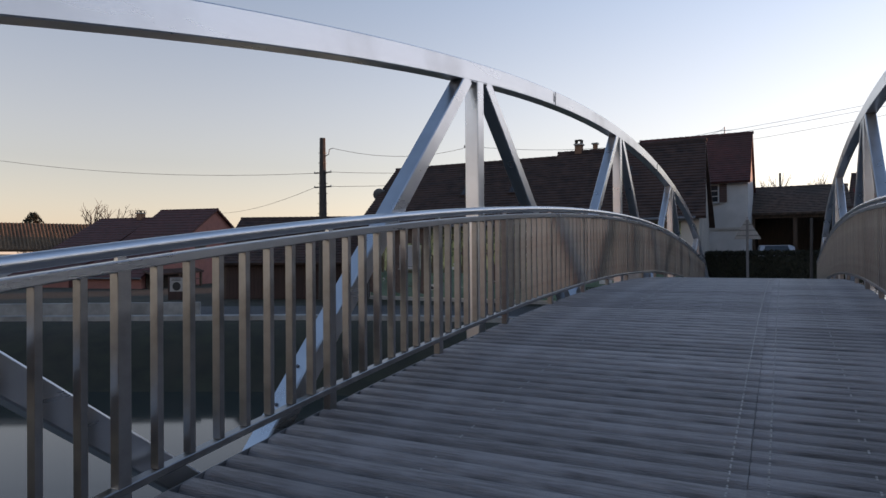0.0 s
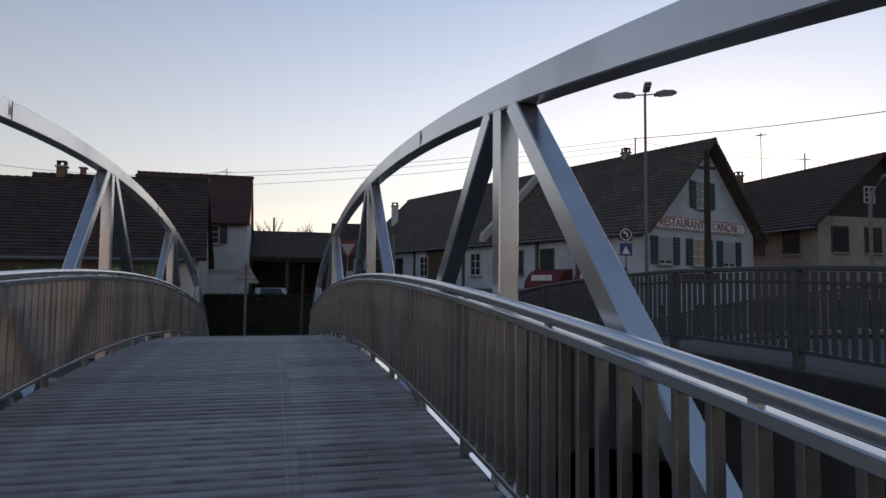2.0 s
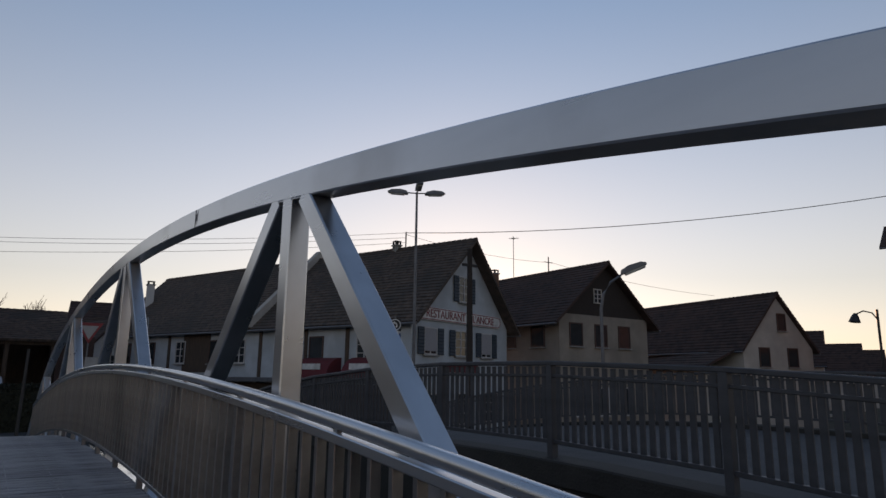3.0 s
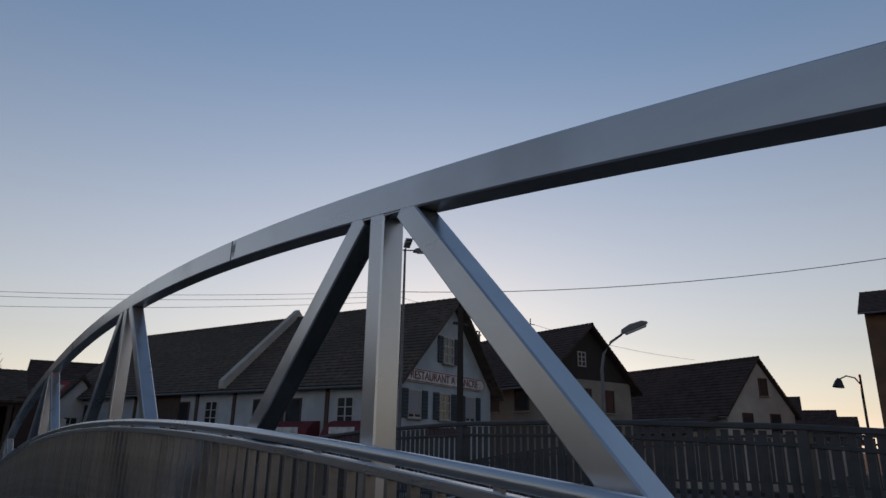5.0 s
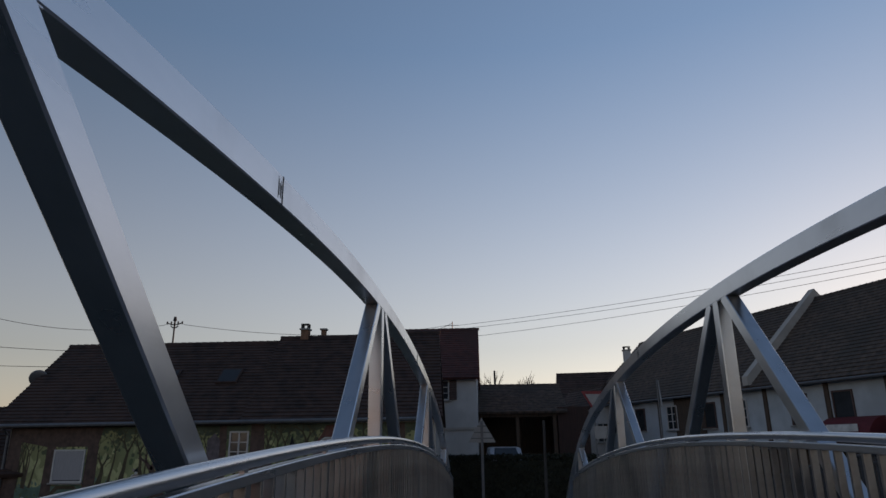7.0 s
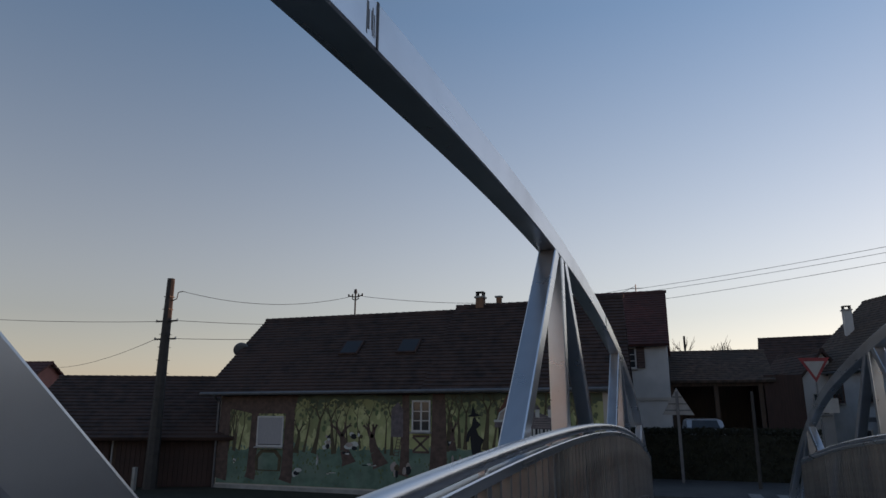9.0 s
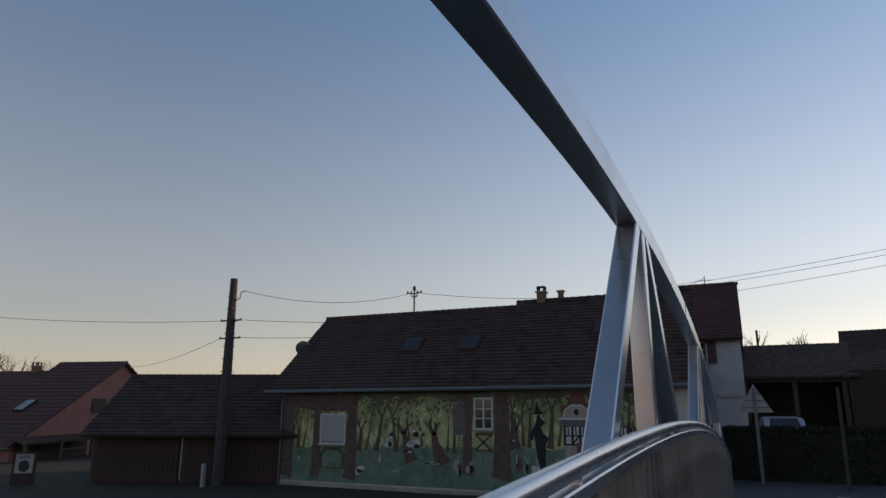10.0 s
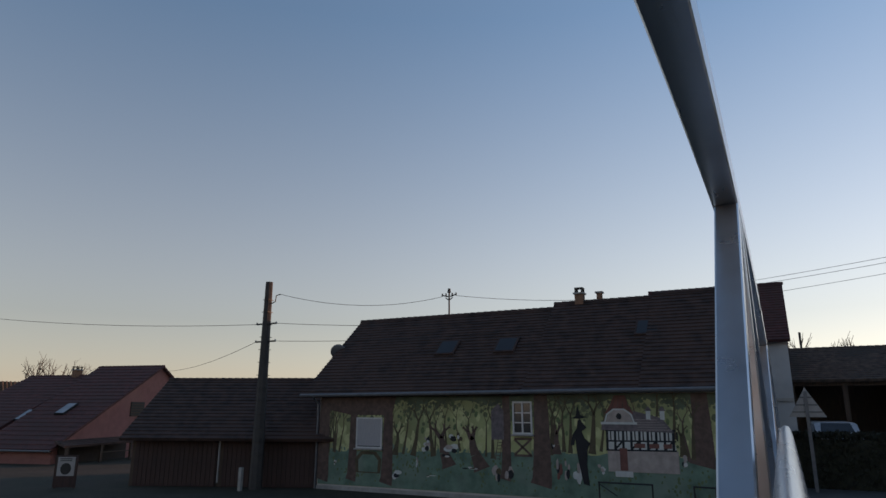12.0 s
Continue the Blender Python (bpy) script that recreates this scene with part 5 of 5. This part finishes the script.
mural = part("mural", boxed((ML + 0.05, MY - 0.012, -0.88), (MR - 0.4, MY, 3.05)), MURAL_SKY, mh, "painted forest scene in green and yellow")


def flat(pts, depth, mat, name):
    """A painted shape: a thin plate on the wall, pts in wall x and height."""
    return part(name, poly_prism(bmesh.new(), [(x, MY - 0.012 - depth, z) for x, z in pts], (0, depth, 0)), mat, mural)


def meadow():
    rg = random.Random(8)
    xs = np.linspace(ML + 0.06, MR - 0.41, 60)
    top = [(x, 0.62 + 0.012 * (x + 21) + rg.uniform(-0.08, 0.08)) for x in xs]
    flat(top + [(MR - 0.41, -0.875), (ML + 0.06, -0.875)], 0.003, MURAL_GRASS, "painted_meadow")
    low = [(x, 2.78 + 0.2 * noise.noise(Vector((x * 0.9, 0, 3))) + rg.uniform(-0.1, 0.1)) for x in xs]
    flat([(ML + 0.06, 3.045), (MR - 0.41, 3.045)] + low[::-1], 0.003, MURAL_TOP, "painted_canopy")


meadow()


def stroke(bm, pts, w0, w1, depth):
    """A tapering painted stroke along points on the wall."""
    n = len(pts)
    a, b = [], []
    for i, (x, z) in enumerate(pts):
        x0, z0 = pts[max(i - 1, 0)]
        x1, z1 = pts[min(i + 1, n - 1)]
        l = math.hypot(x1 - x0, z1 - z0) or 1
        w = (w0 + (w1 - w0) * i / (n - 1)) / 2
        nx, nz = -(z1 - z0) / l * w, (x1 - x0) / l * w
        a.append(bm.verts.new((x + nx, MY - 0.012 - depth, z + nz)))
        b.append(bm.verts.new((x - nx, MY - 0.012 - depth, z - nz)))
    for i in range(n - 1):
        bm.faces.new((a[i], a[i + 1], b[i + 1], b[i]))


def painted_tree(x, base, w, lean, seed, mat, height=2.9, depth=0.006, name="painted_tree", fork=None):
    rg = random.Random(seed)
    bm = bmesh.new()

    def limb(x0, z0, ang, ln, wd, lev):
        x1, z1 = x0 + math.sin(ang) * ln, z0 + math.cos(ang) * ln
        xm, zm = (x0 + x1) / 2 + rg.uniform(-0.07, 0.07) * ln, (z0 + z1) / 2
        stroke(bm, [(x0, z0), (xm, zm), (x1, min(z1, 3.0))], wd, wd * 0.62, depth + 0.0008 * lev)
        if lev < 3 and z1 < 2.95:
            for s in (-1, 1):
                limb(x1, z1, ang + s * rg.uniform(0.25, 0.6), ln * rg.uniform(0.5, 0.7), wd * 0.55, lev + 1)

    trunk = fork or (2.0 - base) * 0.6
    stroke(bm, [(x, base), (x + lean * 0.1, base + 0.18), (x + lean * 0.4, base + trunk * 0.5)], w * 1.7, w * 0.95, depth)
    limb(x + lean * 0.4, base + trunk * 0.5, lean * 0.35, trunk * 0.5, w * 0.95, 0)
    return part(name, bm, mat, mural)


MURAL_LEAF = material("mural_leaf_green", (0.1, 0.135, 0.065), 0.9, 0, 0.3, 4)
MURAL_MID = material("mural_dull_green", (0.115, 0.13, 0.075), 0.9, 0, 0.3, 3)
MURAL_PALE = material("mural_pale_glow", (0.42, 0.43, 0.22), 0.9, 0, 0.2, 4)


def dabs(name, mat, count, seed, zc, spread, size, depth, tall=1.0):
    """Many small brush dabs; their heights scatter about zc."""
    rg = random.Random(seed)
    bm = bmesh.new()
    for k in range(count):
        x = rg.uniform(ML + 0.2, MR - 0.6)
        z = min(2.98, max(-0.8, rg.gauss(zc + 0.12 * math.sin(x * 1.7), spread)))
        s = size * rg.uniform(0.5, 1.3)
        an = rg.uniform(-0.6, 0.6)
        d = depth + 0.0012 * k / count
        ring_ = []
        for i in range(6):
            q = 6.283 * i / 6
            u, v = s * math.cos(q) * rg.uniform(0.7, 1.1), s * tall * math.sin(q) * rg.uniform(0.7, 1.1)
            ring_.append(bm.verts.new((x + u * math.cos(an) - v * math.sin(an), MY - 0.012 - d, min(3.03, z + u * math.sin(an) + v * math.cos(an)))))
        bm.faces.new(ring_)
    return tagged(part(name, bm, mat, mural), kind="stuff")


# brushwork: glow between the trees, foliage under the dark canopy, tufts along the meadow
dabs("painted_glow", MURAL_PALE, 300, 1, 1.4, 0.45, 0.12, 0.0008, 2.2)
dabs("painted_thicket", MURAL_LEAF, 120, 2, 2.0, 0.5, 0.08, 0.0021, 1.6)
dabs("painted_leafage", MURAL_MID, 300, 6, 2.5, 0.26, 0.1, 0.0028)
dabs("painted_foliage", MURAL_TOP, 420, 3, 2.85, 0.13, 0.08, 0.0042)
dabs("painted_undergrowth", MURAL_GRASS, 420, 4, 0.62, 0.12, 0.05, 0.0036, 2.0)
dabs("painted_grass", MURAL_LEAF, 300, 5, 0.0, 0.35, 0.045, 0.0036, 1.5)
rg = random.Random(31)
for k in range(16):
    x = rg.uniform(ML + 0.4, MR - 0.8)
    painted_tree(x, rg.uniform(0.5, 0.75), rg.uniform(0.05, 0.1), rg.uniform(-0.3, 0.3), 200 + k, rg.choice((MURAL_TWIG, MURAL_TWIG, MURAL_TRUNK)), depth=0.0056 + 0.00002 * k, fork=1.35)
# framing trunks
for x, base, w in ((-21.0, -0.7, 0.5), (-19.35, -0.65, 0.34), (-17.5, -0.72, 0.42), (-10.35, -0.45, 0.55), (-11.85, -0.3, 0.3), (-4.35, 0.5, 0.55)):
    bm = bmesh.new()
    stroke(bm, [(x - 0.08, base), (x - 0.02, base + 0.25), (x, base + 1.0), (x + 0.02, 2.0), (x, 3.04)], w * 1.6, w, 0.012)
    part("painted_trunk", bm, MURAL_TRUNK, mural)
flat([(-19.5, 2.2), (-17.3, 2.2), (-17.1, 3.03), (-21.2, 3.03), (-21.2, 2.5)], 0.010, MURAL_TRUNK, "painted_bough")
for k, (x, base, w, lean) in enumerate(((-20.7, 0.55, 0.07, 0.2), (-20.4, 0.55, 0.09, -0.1), (-20.1, 0.55, 0.07, 0.3), (-17.1, 0.5, 0.2, 0.2), (-16.7, 0.55, 0.09, 0.35), (-16.2, 0.5, 0.18, 0.4),
                                        (-15.2, 0.5, 0.16, -0.3), (-14.45, 0.1, 0.42, -0.6), (-12.95, 0.05, 0.46, -0.7), (-12.45, 0.5, 0.12, 0.0), (-10.0, 0.85, 0.1, 0.2), (-9.75, 0.75, 0.24, 0.05),
                                        (-9.45, 0.85, 0.11, 0.0), (-9.2, 0.8, 0.12, 0.1), (-8.35, 0.8, 0.19, 0.2), (-8.0, 0.9, 0.08, 0.3), (-5.9, 1.9, 0.07, 0.2), (-5.3, 1.4, 0.09, 0.1), (-5.0, 0.8, 0.2, -0.1), (-4.7, 0.7, 0.1, 0.15))):
    painted_tree(x, base, w, lean, 20 + k, MURAL_TRUNK if w > 0.2 else MURAL_TWIG, depth=0.0068 + 0.0003 * k, fork=1.45 if w < 0.2 else None)
# tree house and ladder
flat([(-12.5, 1.25), (-11.95, 1.25), (-11.95, 2.4), (-12.2, 2.7), (-12.5, 2.4)], 0.014, MURAL_ROOF, "painted_tree_house")
bm = bmesh.new()
stroke(bm, [(-12.35, 0.45), (-12.2, 1.25)], 0.03, 0.03, 0.015)
stroke(bm, [(-12.15, 0.45), (-12.02, 1.25)], 0.03, 0.03, 0.015)
for k in range(6):
    stroke(bm, [(-12.35 + k * 0.025, 0.5 + k * 0.13), (-12.15 + k * 0.022, 0.5 + k * 0.13)], 0.025, 0.025, 0.0155)
part("painted_ladder", bm, MURAL_TRUNK, mural)
# timber cross under the window, and the arch under the shuttered one
bm = bmesh.new()
for a, b in (((-11.5, 1.28), (-10.8, 0.68)), ((-10.8, 1.28), (-11.5, 0.68)), ((-11.5, 1.3), (-10.75, 1.3)), ((-11.5, 0.66), (-10.75, 0.66))):
    stroke(bm, [a, b], 0.09, 0.09, 0.014)
part("painted_framing", bm, MURAL_TRUNK, mural)
flat([(-11.5, 0.64), (-10.78, 0.64), (-10.78, 1.32), (-11.5, 1.32)], 0.0125, MURAL_SKY, "painted_panel")
flat([(-19.15, -0.3), (-17.85, -0.3), (-17.8, 0.3), (-18.1, 0.62), (-18.9, 0.62), (-19.2, 0.3)], 0.0125, MURAL_TWIG, "painted_arch")
flat([(-19.0, -0.25), (-18.0, -0.25), (-17.98, 0.25), (-18.2, 0.48), (-18.8, 0.48), (-19.02, 0.25)], 0.014, MURAL_GRASS, "painted_niche")


def blob(cx, cz, w, h, seed, mat, depth, name="painted_shape", n=14):
    rg = random.Random(seed)
    flat([(cx + w / 2 * math.cos(6.283 * i / n) * rg.uniform(0.75, 1.1), cz + h / 2 * math.sin(6.283 * i / n) * rg.uniform(0.75, 1.1)) for i in range(n)], depth, mat, name)


# plain patches where small painted groups stand
for k, (cx, cz, w, h, mat) in enumerate(((-15.6, 0.85, 0.5, 0.45, MURAL_WHITE), (-15.5, 1.2, 0.3, 0.3, MURAL_BLACK), (-14.35, 1.3, 0.55, 0.35, MURAL_BLACK), (-14.4, 0.85, 0.8, 0.4, MURAL_WHITE), (-14.6, 0.55, 0.5, 0.2, MURAL_BLACK),
                                         (-13.95, 1.2, 0.3, 0.6, MURAL_TWIG), (-17.0, -0.2, 0.55, 0.6, MURAL_WHITE), (-12.3, 0.0, 0.4, 0.75, MURAL_STONE), (-11.75, 0.05, 0.42, 0.75, MURAL_STONE), (-9.65, 0.2, 0.3, 0.9, MURAL_RED),
                                         (-9.35, 0.2, 0.25, 0.7, MURAL_STONE), (-8.95, 0.1, 0.45, 0.95, MURAL_WHITE), (-9.85, 1.05, 0.25, 0.3, MURAL_BLACK), (-5.4, 0.5, 0.35, 0.8, MURAL_WHITE), (-5.0, 0.6, 0.3, 0.5, MURAL_STONE),
                                         (-13.5, 0.1, 0.7, 0.12, MURAL_WHITE), (-16.0, 0.25, 0.12, 0.4, MURAL_WHITE), (-15.3, -0.3, 0.5, 0.1, MURAL_WHITE), (-20.3, 0.1, 0.2, 0.25, MURAL_WHITE), (-8.0, 0.25, 0.35, 0.35, MURAL_WHITE))):
    rb2 = random.Random(400 + k)
    for i in range(5):
        ox, oz = rb2.uniform(-0.3, 0.3) * w, rb2.uniform(-0.35, 0.35) * h
        shade = mat if i < 3 else rb2.choice((MURAL_STONE, MURAL_BLACK, MURAL_WHITE, MURAL_TWIG))
        blob(cx + ox, cz + oz, w * rb2.uniform(0.3, 0.6), h * rb2.uniform(0.3, 0.55), 60 + 7 * k + i, shade, 0.016 + 0.0005 * k + 0.00008 * i, n=10)
# tall dark plain shape
flat([(-8.72, -0.3), (-8.5, -0.35), (-8.56, 0.4), (-8.52, 0.95), (-8.4, 1.2), (-8.62, 1.38), (-8.72, 1.62), (-8.52, 1.78), (-8.7, 1.98), (-8.78, 2.12), (-8.86, 2.02), (-8.9, 1.75), (-9.08, 1.5), (-9.18, 1.1), (-9.04, 1.12),
      (-8.98, 1.38), (-8.94, 0.9), (-8.84, 0.3)], 0.027, MURAL_BLACK, "painted_shape")
flat([(-9.12, 2.12), (-8.92, 2.2), (-8.86, 2.62), (-8.74, 2.24), (-8.48, 2.16), (-8.8, 2.1)], 0.0275, MURAL_BLACK, "painted_shape")
# painted cottage
flat([(-7.75, 0.2), (-5.2, 0.2), (-5.2, 0.98), (-7.75, 0.95)], 0.028, MURAL_STONE, "painted_cottage_wall")
flat([(-7.8, 0.95), (-5.25, 1.0), (-5.4, 1.65), (-7.75, 1.72)], 0.029, MURAL_WHITE, "painted_cottage_storey")
bm = bmesh.new()
for k in range(9):
    x = -7.75 + k * 0.3
    stroke(bm, [(x, 0.97), (x + 0.02, 1.68)], 0.09, 0.09, 0.0302)
    if k % 2:
        stroke(bm, [(x, 1.0), (x + 0.28, 1.3)], 0.07, 0.07, 0.0305)
    stroke(bm, [(x + 0.15, 1.34), (x + 0.15, 1.66)], 0.05, 0.05, 0.0304)
for z in (0.97, 1.3, 1.68):
    stroke(bm, [(-7.8, z), (-5.25, z + 0.02)], 0.06, 0.06, 0.0308)
part("painted_cottage_framing", bm, MURAL_BLACK, mural)
flat([(-7.95, 1.7), (-5.3, 1.62), (-5.7, 2.15), (-6.7, 2.4), (-7.9, 2.0)], 0.032, MURAL_ROOF, "painted_cottage_roof")
flat([(-7.75, 2.0), (-6.75, 2.0), (-6.85, 2.3), (-7.05, 2.46), (-7.45, 2.46), (-7.65, 2.3)], 0.034, MURAL_STONE, "painted_cottage_gable")
flat([(-7.8, 2.3), (-6.7, 2.3), (-6.9, 2.65), (-7.0, 2.98), (-7.4, 2.98), (-7.55, 2.65)], 0.033, MURAL_RED, "painted_cottage_spire")
bm = bmesh.new()
stroke(bm, [(-7.8, 1.98), (-7.7, 2.28), (-7.45, 2.46), (-7.05, 2.46), (-6.8, 2.28), (-6.7, 1.98)], 0.06, 0.06, 0.0352)
stroke(bm, [(-7.95, 1.95), (-6.6, 1.95)], 0.09, 0.09, 0.0354)
part("painted_cottage_eaves", bm, MURAL_WHITE, mural)
blob(-7.25, 2.2, 0.22, 0.24, 99, MURAL_BLACK, 0.0355)
flat([(-7.3, 0.25), (-7.02, 0.25), (-7.02, 1.05), (-7.3, 1.05)], 0.0335, MURAL_RED, "painted_cottage_door")
flat([(-7.5, 0.02), (-6.85, 0.02), (-6.85, 0.22), (-7.5, 0.22)], 0.0345, MURAL_WHITE, "painted_steps")
bm = bmesh.new()
for k in range(5):
    z0 = 1.74 + 0.09 * k
    for j in range(14):
        x = -6.6 + 0.105 * j + 0.05 * (k % 2) - 0.02 * k
        if x < -5.42 - 0.12 * k:
            stroke(bm, [(x, z0), (x + 0.04, z0 - 0.035), (x + 0.09, z0)], 0.022, 0.022, 0.0331 + 0.00002 * k)
part("painted_roof_courses", bm, MURAL_STONE, mural)
for x in (-6.25, -5.75):
    flat([(x, 2.1), (x + 0.16, 2.08), (x + 0.16, 2.42), (x, 2.42)], 0.0328, MURAL_WHITE, "painted_dormer")
    flat([(x - 0.06, 2.4), (x + 0.22, 2.4), (x + 0.08, 2.58)], 0.0333, MURAL_ROOF, "painted_dormer_roof")
bm = bmesh.new()
for j in range(5):
    stroke(bm, [(-7.35 + 0.13 * j, 2.98), (-7.45 + 0.18 * j, 2.66), (-7.6 + 0.24 * j, 2.34)], 0.02, 0.03, 0.0337)
part("painted_spire_ribs", bm, MURAL_TRUNK, mural)
bm = bmesh.new()
for x0, x1 in ((-6.75, -6.35), (-6.2, -5.85), (-5.7, -5.4)):
    stroke(bm, [(x0, 1.14), (x1, 1.15)], 0.16, 0.16, 0.0311)
part("painted_balcony", bm, MURAL_RED, mural)
# handrails on the pavement before the mural
for x0, x1 in ((-8.0, -6.1), (-4.7, -4.0)):
    hr = thing("handrail_frame", (0, 0, 0), 0, "dark metal hoop rail before the mural wall", "railing", "hoop rails")
    for x in (x0, x1):
        part("upright", tube(bmesh.new(), [(x, 29.9, G), (x, 29.9, -0.15)], 0.03, 8), BLACKMETAL, hr)
    part("bar", tube(bmesh.new(), [(x0 - 0.03, 29.9, -0.15), (x1 + 0.03, 29.9, -0.15)], 0.03, 8), BLACKMETAL, hr)
    part("brace", tube(bmesh.new(), [(x0, 29.9, -0.2), ((x0 + x1) / 2 - 0.3, 29.9, -0.6)], 0.02, 6), BLACKMETAL, hr)
